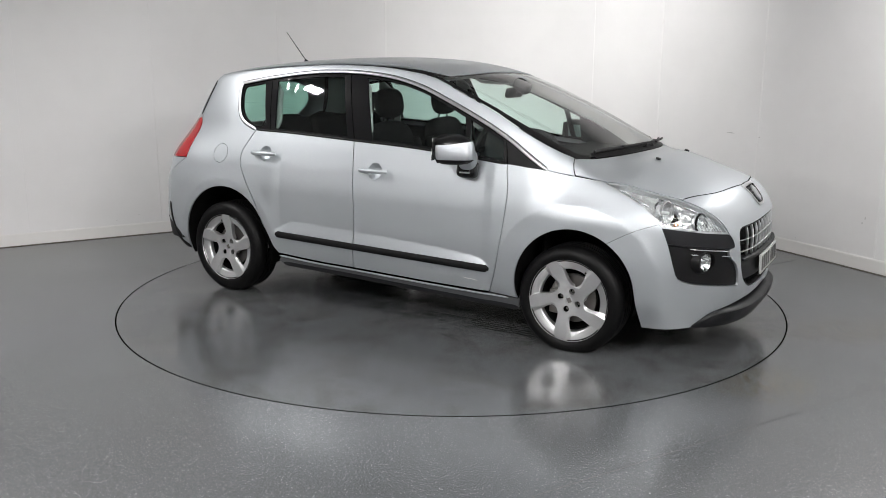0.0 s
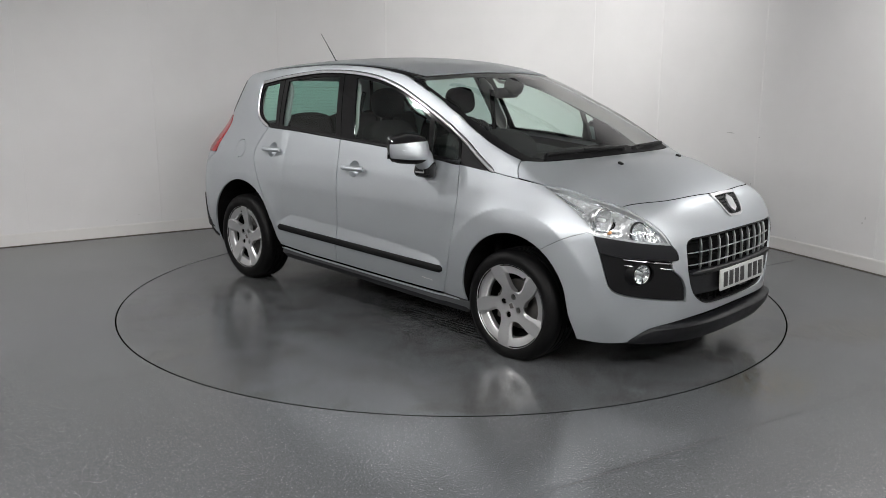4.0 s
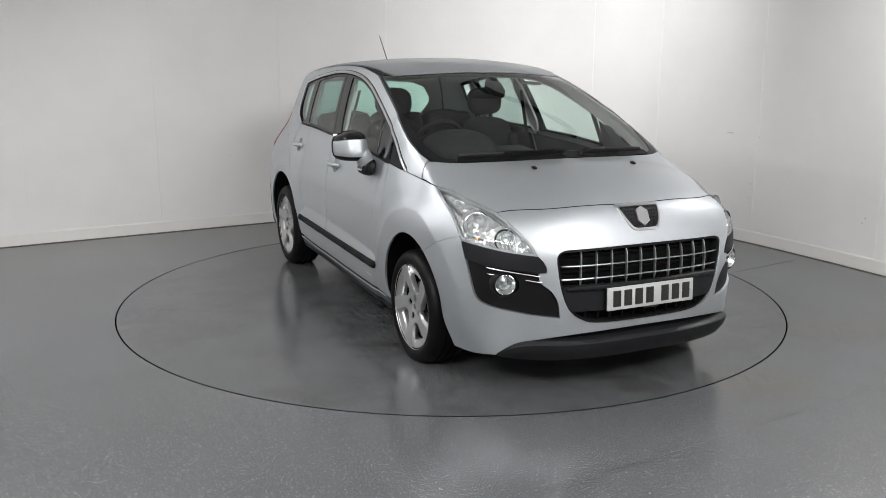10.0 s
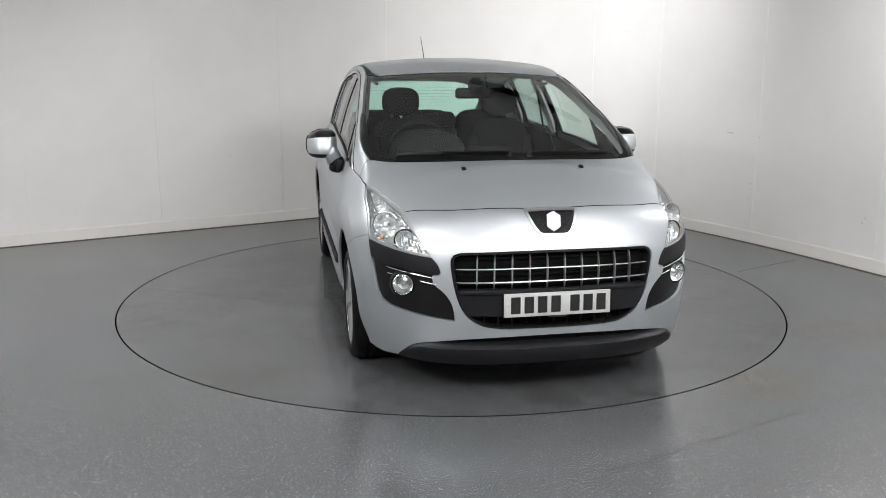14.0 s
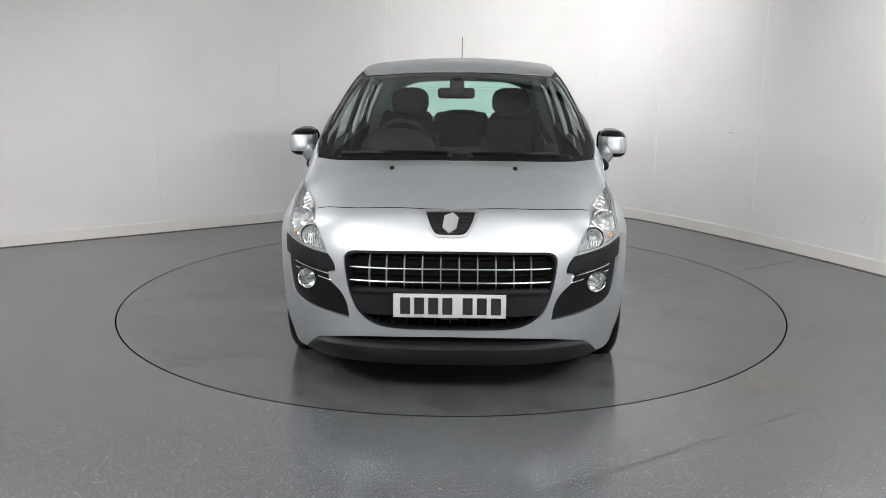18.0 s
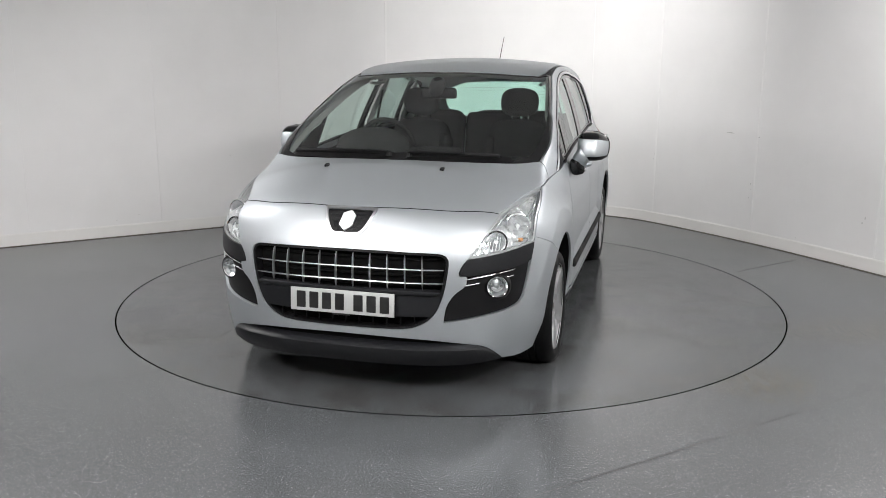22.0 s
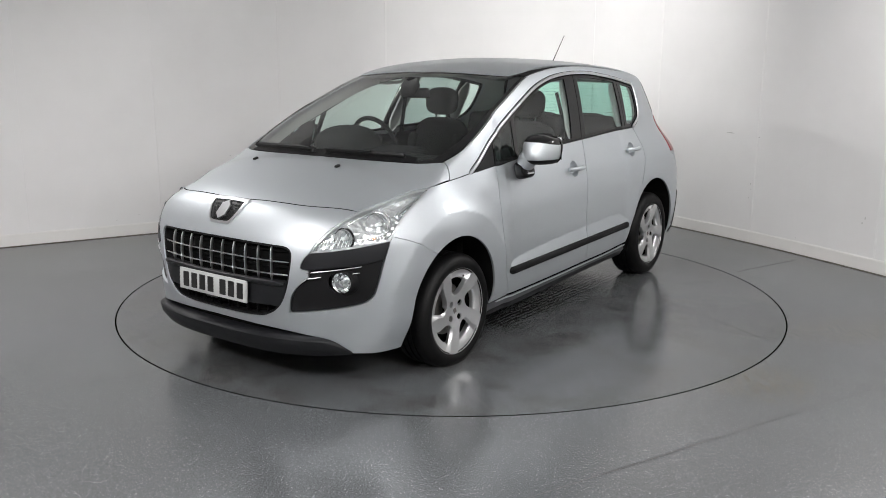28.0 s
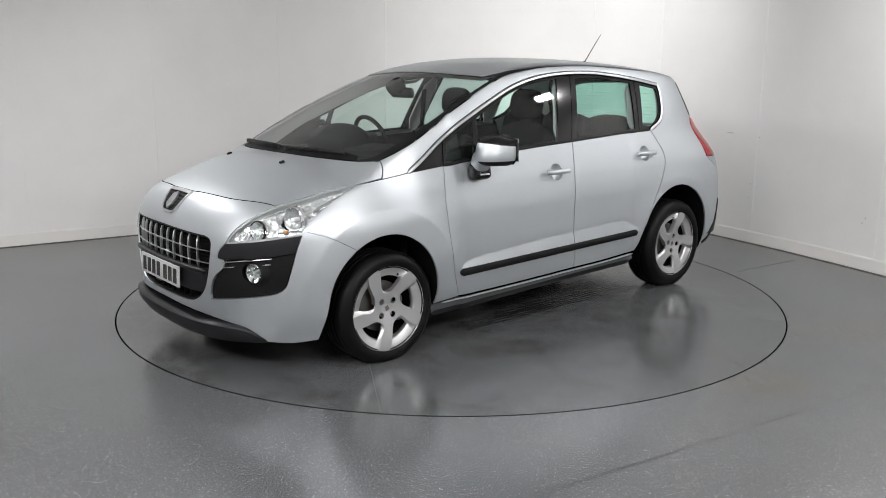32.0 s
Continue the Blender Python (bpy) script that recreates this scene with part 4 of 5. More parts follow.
    for s in (1, -1):
        lens = panel("headlamp", car, LENS, "nose", head, sides=(s,), lift=0.002, gap=0.002, lip=0.006, step=0.025, label="clear headlamp with bright reflectors")[0]
        lens.visible_shadow = False
        flip = Matrix.Diagonal((1, s, 1, 1))
        bowls = [np.array([(u + r * 1.03 / DEG * math.cos(a), z + r * 1.03 * math.sin(a)) for a in np.linspace(0, 2 * math.pi, 30, endpoint=False)]) for u, z, r in ((40.6, 0.836, 0.053), (33.2, 0.776, 0.042))]
        panel("housing", lens, HOUSING, "nose", inset_deg(head, -0.002), bowls, sides=(s,), lift=-0.03, gap=0, lip=0.03, step=0.02)
        panel("bezel", lens, FROST, "nose", head, [inset_deg(head, 0.008)], sides=(s,), lift=-0.006, gap=-0.002, lip=0.055, step=0.02)
        for u, z, r, deep in ((40.6, 0.836, 0.055, 0.036), (33.2, 0.776, 0.044, 0.03)):
            q = project("nose", [(u, z)])
            n = slope(q)[0]
            aim = Vector((1.0, 0.28, 0.06)).normalized()
            m = flip @ Matrix.Translation(Vector(q[0]) - Vector(n) * 0.028) @ aim.to_track_quat("Z", "Y").to_matrix().to_4x4()
            bowl = lathe([(0.012, -deep), (r * 0.5, -deep * 0.82), (r * 0.82, -deep * 0.4), (r, 0.0), (r + 0.005, 0.003), (r + 0.007, -0.004), (r + 0.006, -deep)], m, 40)
            part("reflector", bowl, HOUSING, lens)
            part("reflector_ring", lathe([(r + 0.003, 0.003), (r + 0.006, 0.006), (r + 0.0095, 0.004), (r + 0.0105, -0.006)], m, 40), GLOSS if r < 0.05 else CHROME, lens)
            part("bulb", lathe([(0.0001, 0.012), (0.009, 0.008), (0.011, -0.01), (0.011, -deep)], m, 20), BULB, lens)
            if r < 0.05:
                part("projector_lens", lathe([(0.0001, 0.008), (r * 0.4, 0.004), (r * 0.62, -0.008), (r * 0.64, -0.02)], m, 32), LENS, lens)
        q = project("nose", [(39.5, 0.762)])
        m = flip @ Matrix.Translation(Vector(q[0]) - Vector((0.016, 0.014, 0)))
        part("indicator_bulb", lathe([(0.0001, 0.011), (0.008, 0.008), (0.01, -0.01), (0.008, -0.02)], m @ pose(0, 0, 0, 0, 70, 40), 20), AMBER, lens)
        lines = bmesh.new()
        for k in range(6):
            q = project("nose", npath((45.0 + 0.55 * k, 0.868 - 0.008 * k + 0.012 * (k > 2)), (50.2 + 0.25 * k, 0.92 - 0.0045 * k), d=0.02))
            n = slope(q)
            tube([Vector(a) - Vector(b) * 0.023 for a, b in zip(q, n)], 0.0016, 6, lines)
        lines.transform(flip)
        part("fin_lines", lines, CHROME, lens)
        ribs = bmesh.new()
        for k in range(7):
            u = 28.2 + k * 0.9
            q = project("nose", [(u, 0.722 + k * 0.002), (u + 1.0, 0.758 + 0.008 * k)])
            n = slope(q)
            tube([Vector(q[i]) - Vector(n[i]) * 0.024 for i in (0, 1)], 0.0017, 6, ribs)
        ribs.transform(flip)
        part("flutes", ribs, SATIN, lens)
        for curve, w in ((npath((44.6, 0.862), (48.5, 0.905), (53, 0.945)), 0.012), (npath((45.6, 0.842), (48.2, 0.876), (51.5, 0.915)), 0.007), (npath((38.0, 0.765), (40.5, 0.772), (43.0, 0.775), d=0.012), 0.008),
                         (npath((33.6, 0.838), (36.5, 0.868), (41, 0.902)), 0.008), (npath((29.0, 0.765), (30.6, 0.8), (32.2, 0.826), d=0.012), 0.007)):
            bar("reflector_step", lens, CHROME, "nose", curve, w, 0.008, lift=-0.026, sides=(s,))
    # fog lamp surrounds
    split = npath((42.0, 0.662), (36.8, 0.643), (31, 0.632), (25.9, 0.62))
    band = joined(HEAD_LOW, cut(FOG_OUT, (43.3, 0.748), (42.0, 0.662)), split, cut(FOG_BAND, (25.9, 0.62), (26.2, 0.704)))
    panel("bumper_band", car, GREY, "nose", band, lift=0.003, lip=0.02, label="charcoal plastic bumper corner")
    cup = joined(cut(FOG_OUT, (42.0, 0.662), (21.3, 0.404)), FOG_IN, cut(FOG_BAND, (25.9, 0.6), (25.9, 0.62)), split[::-1])
    hole = np.array([(32.6 + 2.75 * math.cos(a), 0.56 + 0.055 * math.sin(a)) for a in np.linspace(0, 2 * math.pi, 36, endpoint=False)])
    panel("fog_surround", car, BLACK, "nose", cup, [hole], lift=-0.012, lip=0.03, step=0.025, label="black plastic surround of the fog lamp")
    for curve in (npath((36.9, 0.636), (31, 0.623), (25.5, 0.608)), npath((36.6, 0.607), (34.8, 0.604), d=0.01), npath((28.6, 0.59), (25.0, 0.578), d=0.01)):
        bar("fog_trim", car, CHROME, "nose", curve, 0.0085, 0.011, lift=-0.006)
    for s in (1, -1):
        q = project("nose", [(32.6, 0.56)])
        aim = Vector((1.0, 0.33, 0.0)).normalized()
        m = Matrix.Diagonal((1, s, 1, 1)) @ Matrix.Translation(Vector(q[0]) - aim * 0.012) @ aim.to_track_quat("Z", "Y").to_matrix().to_4x4()
        fog = part("fog_lamp", lathe([(0.0001, -0.03), (0.03, -0.022), (0.044, 0.0), (0.049, 0.006), (0.052, 0.002), (0.052, -0.04)], m, 40), CHROME, car, "round fog lamp with a clear lens")
        part("ring", lathe([(0.05, -0.03), (0.05, 0.006), (0.058, 0.004), (0.066, -0.012), (0.07, -0.04)], m, 40), BLACK, fog)
        glass = part("lens", lathe([(0.0001, 0.016), (0.025, 0.013), (0.046, 0.004)], m, 40), LENS, fog)
        glass.visible_shadow = False
        part("bulb_shield", lathe([(0.0001, 0.004), (0.01, 0.002), (0.012, -0.025)], m, 20), SATIN, fog)


def inset_deg(loop, by):
    sc = np.array((DEG, 1))
    return inset(np.asarray(loop) * sc, by) / sc


def roof_and_glass():
    rail = moved(ROOF_LINE, "side", "top")
    i = int(np.argmin(np.abs(ROOF_LINE - np.array((0.26, 1.522))).sum(1)))
    screen_top = path((0.46, 0.0), (0.425, 0.39), (0.375, 0.6))
    wide = knots([-1.5, -0.35, 0.05, 0.26], [0.006, 0.006, 0.012, 0.034])
    roof_side = np.vstack([[(0.375, 0.6)], np.stack([rail[i:, 0], rail[i:, 1] - wide(rail[i:, 0])], 1)])
    roof = mirrored(joined_open(screen_top, roof_side, path(roof_side[-1], (-1.67, 0.3), (-1.70, 0.0))), 1)
    panel("roof", car, SILVER, "top", roof, sides=(1,), step=0.04, label="plain silver roof")
    panel("headlining", car, LIGHT_TRIM, "top", mirrored(joined_open(path((0.42, 0.0), (0.38, 0.39), (0.34, 0.56)), path((0.34, 0.56), (-0.4, 0.54), (-1.45, 0.5)), path((-1.45, 0.5), (-1.5, 0.0))), 1), sides=(1,), lift=-0.05, gap=0, lip=0, step=0.06)
    ditch = joined(roof_side, path(roof_side[-1], rail[-1]), rail[i:][::-1], path(rail[i], roof_side[0]))
    panel("roof_strip", car, BLACK, "top", ditch, lift=-0.006, gap=0.001, lip=0.0, step=0.02, label="black strip between roof and rail")
    base = path((1.268, 0.765), (1.345, 0.637), (1.42, 0.415), (1.46, 0.2), (1.475, 0.0))
    screen = mirrored(joined_open(base[::-1], rail[:i + 1], path(rail[i], (0.375, 0.6)), screen_top[::-1]), 1)
    clear = inset(screen, 0.014)
    # the printed border widens towards the lower corners
    clear[:, 1] *= 1 - 0.05 * ramp(clear[:, 0], 0.6, 1.2) * ramp(np.abs(clear[:, 1]), 0.55, 0.75)
    panel("screen_border", car, GLOSS, "top", screen, [clear], sides=(1,), lift=-0.004, gap=0.003, lip=0.006, step=0.03, label="black printed border of the windscreen")
    ob = panel("windscreen", car, GLASS, "top", clear, sides=(1,), lift=-0.005, gap=-0.004, lip=0, step=0.04, label="pale green laminated windscreen")[0]
    ob.visible_shadow = False
    # wipers at rest along the foot of the screen
    for pivot, tip, mid in (((1.425, -0.03), (1.315, -0.62), (1.395, -0.3)), ((1.43, 0.09), (1.335, 0.56), (1.4, 0.3))):
        pts = path(pivot, mid, tip, d=0.05)
        q = project("top", pts)
        n = slope(q)
        arm = new("wiper")
        arm.parent = car
        part("blade", tube([Vector(a) + Vector(b) * 0.016 for a, b in zip(q, n)], 0.008, 6, flat=1.6), BLACK, arm)
        part("arm", tube([Vector(a) + Vector(b) * 0.03 + Vector((0.02, 0, 0)) for a, b in list(zip(q, n))[: len(q) // 2 + 2]], 0.009, 6, flat=0.6), BLACK, arm)
        part("cap", lathe([(0.0001, 0.024), (0.014, 0.022), (0.02, 0.0)], Matrix.Translation(Vector(q[0])), 20), BLACK, arm)
    scuttle = mirrored(joined_open(path((1.47, 0.0), (1.455, 0.2), (1.415, 0.415), (1.34, 0.637)), path((1.34, 0.637), (1.30, 0.62)), path((1.30, 0.62), (1.35, 0.4), (1.385, 0.2), (1.395, 0.0))), 1)
    panel("scuttle", car, BLACK, "top", scuttle, sides=(1,), lift=0.001, gap=0, lip=0.004, step=0.03)
    # aerial
    q = project("top", [(-1.26, 0.0)])[0]
    foot = Vector(q)
    mast = new("aerial")
    mast.parent = car
    part("foot", lathe([(0.0001, 0.03), (0.008, 0.028), (0.014, 0.012), (0.026, 0.0)], Matrix.Translation(foot) @ Matrix.Diagonal((1.6, 1, 1, 1)), 20), BLACK, mast)
    part("rod", tube([foot + Vector((-0.0, 0, 0.02)), foot + Vector((-0.09, 0, 0.125)), foot + Vector((-0.185, 0, 0.235))], 0.0038, 8, taper=0.6), BLACK, mast)


def tail():
    side = joined_open(TAIL_EDGE, LAMP_TOP[::-1], LAMP_REAR[::-1], CORNER)
    edge = moved(side, "side", "tail")
    edge = edge[~np.isnan(edge).any(1)]
    top = np.array([edge[0]])
    half = joined_open(np.array([[0.0, 1.515]]), npath((0.0, 1.515), (20, 1.515), tuple(edge[0])), edge, npath(tuple(edge[-1]), (20, 0.36), (0, 0.36)))
    glass = mirrored(joined_open(npath((0, 1.475), (24, 1.465), (33, 1.42)), npath((33, 1.42), (35, 1.3), (30, 1.17)), npath((30, 1.17), (15, 1.145), (0, 1.14))), 0)
    panel("tailgate", car, SILVER, "tail", mirrored(half, 0), [glass], sides=(1,), step=0.05)
    ob = panel("rear_window", car, TAIL_GLASS, "tail", glass, sides=(1,), lift=-0.004, gap=-0.004, lip=0, step=0.05, label="tinted heated rear window")[0]
    ob.visible_shadow = False
    heater = bmesh.new()
    for k in range(9):
        q = project("tail", npath((-29, 1.19 + k * 0.028), (0, 1.185 + k * 0.029), (29, 1.19 + k * 0.028), d=0.1))
        n = slope(q)
        tube([Vector(a) - Vector(b) * 0.006 for a, b in zip(q, n)], 0.0006, 4, heater)
    part("heater_wires", heater, DARK, ob)
    bar("rear_window_edge", car, GLOSS, "side", path((-1.575, 1.478), (-1.625, 1.36), (-1.68, 1.235)), 0.03, 0.004, label="dark edge of the rear window")
    lamp = joined(LAMP_FRONT, LAMP_REAR, LAMP_TOP)
    panel("lamp_box", car, DARK, "side", inset(lamp, -0.01), lift=-0.03, gap=0, lip=0.0, step=0.03)
    panel("tail_lamp", car, RED, "side", lamp, lift=0.004, gap=0.002, lip=0.03, step=0.02, label="red rear lamp")
    low = mirrored(joined_open(npath((0, 0.5), (25, 0.5), (38, 0.47), (44, 0.41), (47, 0.35)), npath((47, 0.36), (44, 0.34), (0, 0.335))), 0)
    panel("rear_bumper_skirt", car, BLACK, "tail", low, sides=(1,), lift=0.003, gap=0, lip=0.04, step=0.05, label="black plastic lower rear bumper")
    bar("rear_bumper_edge", car, BLACK, "side", path((-1.872, 0.6), (-1.865, 0.5), (-1.82, 0.385), (-1.74, 0.315), (-1.66, 0.28)), 0.03, 0.006)


def wheel_meshes(R):
    """The turned parts of one wheel; its outer face looks along +y, the axle lies in the origin."""
    turn_out = pose(0, 0, 0, -90, 0, 0)
    tyre = [(0.225, 0.0), (0.233, 0.004), (0.241, 0.01), (0.262, 0.016), (R - 0.036, 0.012), (R - 0.0185, 0.002), (R - 0.008, -0.012), (R - 0.0025, -0.024), (R, -0.04)]
    for h in (-0.062, -0.1, -0.14):
        tyre += [(R, h), (R - 0.007, h - 0.001), (R - 0.007, h - 0.009), (R, h - 0.01)]
    tyre += [(R, -0.165), (R - 0.0045, -0.185), (R - 0.02, -0.203), (0.265, -0.212), (0.214, -0.205)]
    rim = [(0.2325, 0.0), (0.2345, 0.004), (0.2335, 0.006), (0.2305, 0.001), (0.227, -0.005), (0.187, -0.013), (0.182, -0.017), (0.179, -0.026), (0.178, -0.045)]
    disc = [(0.03, -0.075), (0.138, -0.075), (0.14, -0.079), (0.14, -0.095), (0.05, -0.097)]
    barrel = [(0.214, -0.2), (0.179, -0.19), (0.1785, -0.046), (0.1778, -0.046), (0.1775, -0.12), (0.1, -0.125), (0.0001, -0.13)]
    return turn_out, tyre, rim, disc, barrel


# half the angle of a window between two spokes, over the radius
WINDOW = knots([0.38, 0.40, 0.44, 0.5, 0.6, 0.8, 1.0], [0.0, 8.5, 14.5, 18.4, 20.2, 21.5, 23.5])


def wheel(x, s, hub, first, bolts):
    root = new("wheel")
    root.parent = car
    root.matrix_basis = pose(x, s * 0.884, hub, 0, 0, 0 if s > 0 else 180)
    turn_out, tyre, rim, disc, barrel = wheel_meshes(0.311 if hub < 0.3 else 0.3215)
    bm = lathe(tyre, turn_out, 112)
    for v in bm.verts:
        # the tyre flattens and bulges where it stands on the floor
        if v.co.z < 0.001 - hub:
            v.co.z = 0.001 - hub
        elif v.co.z < 0.05 - hub and v.co.y > -0.02:
            v.co.y += 0.006 * (0.05 - hub - v.co.z) / 0.05
    part("tyre", bm, RUBBER, root, "black road tyre")
    part("rim", lathe(rim, turn_out, 96), ALLOY, root)
    part("brake_disc", lathe(disc, turn_out, 48), STEEL, root)
    # inner barrel in black: dirt and the shade behind the spokes in one colour
    part("barrel", lathe(barrel, turn_out, 48), DARK, root)
    part("caliper", block(turn_out @ pose(0.11 * (-1 if s > 0 else 1), 0.03, -0.085), (0.06, 0.14, 0.05), 0.01), STEEL, root)
    # a star of five curved spokes that reach the rim's edge
    Ro, swirl = 0.2325, s * 20.0
    r_edge = np.concatenate([np.linspace(1.0, 0.46, 16), [0.435, 0.41, 0.395, 0.386]])
    star = []
    for k in range(5):
        mid = first + 72 * k
        for r in r_edge:
            star.append((r, mid - WINDOW(r) + swirl * (r - 0.6)))
        star.append((0.38, mid + swirl * (0.38 - 0.6)))
        for r in r_edge[::-1]:
            star.append((r, mid + WINDOW(r) + swirl * (r - 0.6)))
        for a in np.linspace(0, 1, 7)[1:-1]:
            star.append((1.0, mid + 23.5 + a * 25 + swirl * 0.4))
    star = np.array([(Ro * r * math.cos(radians(a)), Ro * r * math.sin(radians(a))) for r, a in star])
    holes = [np.array([(0.054 * math.cos(math.pi / 2 * k + bolts) + 0.0175 * math.cos(b), 0.054 * math.sin(math.pi / 2 * k + bolts) + 0.0175 * math.sin(b)) for b in np.linspace(0, 6.283, 18, endpoint=False)]) for k in range(4)]
    mids = np.radians(first + 72 * np.arange(5))

    def depth(u, v):
        r = np.hypot(u, v) / Ro
        rel = (np.arctan2(v, u)[..., None] - mids - np.radians(swirl) * (r[..., None] - 0.6) + np.pi) % (2 * np.pi) - np.pi
        lean = -s * np.take_along_axis(rel, np.argmin(np.abs(rel), -1)[..., None], -1)[..., 0]
        wide = 0.05 / np.maximum(r, 0.3) + 0.12 * np.clip((r - 0.7) / 0.3, 0, 1)
        facet = np.clip((np.radians(WINDOW(np.maximum(r, 0.39))) + wide - lean) / wide, 0, 1) * (lean > 0) * np.clip((r - 0.38) * 12, 0, 1)
        return 0.0065 - 0.027 * np.clip(1 - r, 0, 1) ** 1.2 - 0.014 * facet

    def place(uv):
        u, v = uv[:, 0], uv[:, 1]
        e = 0.0015
        h = depth(u, v)
        n = np.stack([-(depth(u + e, v) - depth(u - e, v)) / (2 * e), np.ones(len(u)), -(depth(u, v + e) - depth(u, v - e)) / (2 * e)], 1)
        return np.stack([u, h, v], 1), n / np.linalg.norm(n, axis=1, keepdims=True)
    sheet("spokes", star, holes, place, ALLOY, root, 0.0065, 0.03, label="silver five-spoke alloy face")
    part("centre_cap", lathe([(0.0001, -0.0165), (0.018, -0.017), (0.0235, -0.019), (0.0255, -0.027)], turn_out, 28), ALLOY, root)
    part("cap_emblem", block(turn_out @ pose(0, 0, -0.0155, 0, 0, 25), (0.024, 0.028, 0.003), 0.0014, 1), STEEL, root)
    for k in range(4):
        a = math.pi / 2 * k + bolts
        part("wheel_bolt", lathe([(0.0001, -0.03), (0.007, -0.031), (0.009, -0.036), (0.009, -0.07)], turn_out @ pose(0.054 * math.cos(a), -0.054 * math.sin(a), 0), 12), STEEL, root)
        # the bolt recess is coloured black to carry its shade
        part("bolt_well", lathe([(0.0001, -0.042), (0.018, -0.04), (0.0185, -0.016)], turn_out @ pose(0.054 * math.cos(a), -0.054 * math.sin(a), 0), 16), DARK, root)
    a = radians(first + 16)
    part("valve", tube([(0.2 * math.cos(a), -0.022, 0.2 * math.sin(a)), (0.19 * math.cos(a), -0.008, 0.19 * math.sin(a))], 0.0055, 8), BLACK, root)


def underside():
    for x, ax, az, r in ((AXLE, 1.32, 0.36, 0.352), (-AXLE, -1.285, 0.37, 0.391)):
        for s in (1, -1):
            bm = bmesh.new()
            pts = arch(ax, az, r, 200, -20, 26)
            edge = project("side", np.stack([pts[:, 0], np.maximum(pts[:, 1], 0.22)], 1))[:, 1]
            a = [bm.verts.new((u, s * (w - 0.012), v)) for (u, v), w in zip(pts, edge)]
            b = [bm.verts.new((u, s * 0.52, v)) for u, v in pts]
            for i in range(len(a) - 1):
                bm.faces.new((a[i], a[i + 1], b[i + 1], b[i]))
            bm.faces.new(b)
            part("arch_liner", bm, DARK, car)
    bm = bmesh.new()
    block(pose(0, 0, 0.36), (1.9, 1.5, 0.06), 0.02, 1, bm)
    block(pose(1.55, 0, 0.27), (0.9, 1.02, 0.16), 0.03, 1, bm)
    block(pose(-1.45, 0, 0.42), (0.9, 1.02, 0.12), 0.03, 1, bm)
    part("underbody", bm, DARK, car)
    part("engine_bay", block(pose(1.6, 0, 0.6), (0.62, 1.02, 0.4), 0.05, 1), DARK, car)
    part("bulkhead", block(pose(1.1, 0, 0.62), (0.05, 1.55, 0.62), 0.02, 1), DARK, car)


def mirrors():
    for s in (1, -1):
        root = new("door_mirror")
        root.parent = car
        flip = Matrix.Diagonal((1, s, 1, 1))

        def shell(z0, z1, grow, material, name, label="", most=9.0):
            bm = bmesh.new()
            rings = []
            n = 36
            for z in np.linspace(z0, z1, 9):
                w = (z - 1.113) / 0.086
                k = max(0.0, 1 - abs(w) ** 3.2) ** (1 / 2.6)
                ring = []
                for i in range(n):
                    a = 2 * math.pi * i / n
                    c, q = math.cos(a), math.sin(a)
                    px = 0.122 * np.sign(c) * abs(c) ** (0.8 if c > 0 else 0.6) * k * (1.0 if c > 0 else 0.75)
                    py = 0.09 * np.sign(q) * abs(q) ** 0.7 * (0.35 + 0.65 * k)
                    px *= 1 - 0.25 * max(0.0, q) ** 2
                    ring.append(bm.verts.new(Vector((min(most, 0.61 + px * grow + 0.02 * (1.113 - z) / 0.1 - 0.05 * max(0, q) * abs(q)), 0.98 + py * grow, z - 0.02 * max(0, q) ** 2 * (1 if w > 0 else 0)))))
                rings.append(ring)
            for a, b in zip(rings, rings[1:]):
                for i in range(n):
                    bm.faces.new((a[i], a[(i + 1) % n], b[(i + 1) % n], b[i]))
            bm.faces.new(rings[0])
            bm.faces.new(rings[-1])
            bm.transform(flip)
            return part(name, bm, material, root, label)
        shell(1.058, 1.16, 1.0, SILVER, "shell", "silver mirror shell")
        shell(1.158, 1.1985, 1.0, GLOSS, "cap", "black cap")
        shell(1.029, 1.056, 1.01, BLACK, "skirt", "black lower skirt")
        shell(1.034, 1.1985, 1.06, GLOSS, "frame", "black frame round the glass", 0.542)
        glass = block(flip @ pose(0.507, 0.978, 1.113, 0, 3, -4), (0.006, 0.16, 0.13), 0.003)
        part("glass", glass, MIRROR, root)
        stem = bmesh.new()
        block(pose(0.66, 0.9, 0.995, 14, 0, 0), (0.125, 0.085, 0.105), 0.03, 3, stem)
        neck = pillow(pose(0.675, 0.925, 1.05, -30, 12, -10), (0.105, 0.095, 0.13), 0.7)
        neck.transform(flip)
        part("neck", neck, SILVER, root, "silver mirror neck")
        stem.transform(flip)
        part("foot", stem, GLOSS, root, "black mirror foot")
        lamp = block(flip @ pose(0.662, 0.938, 0.985, 14, 0, 0), (0.075, 0.016, 0.028), 0.006, 2)
        part("repeater", lamp, SATIN, root, "clear side indicator")


def pillow(m, size, power=0.62, bm=None):
    """A rounded, stuffed block."""
    bm = bm or bmesh.new()
    made = bmesh.ops.create_uvsphere(bm, u_segments=28, v_segments=16, radius=1.0)["verts"]
    for v in made:
        v.co = m @ Vector([math.copysign(abs(c) ** power, c) * w / 2 for c, w in zip(v.co, size)])
    return bm


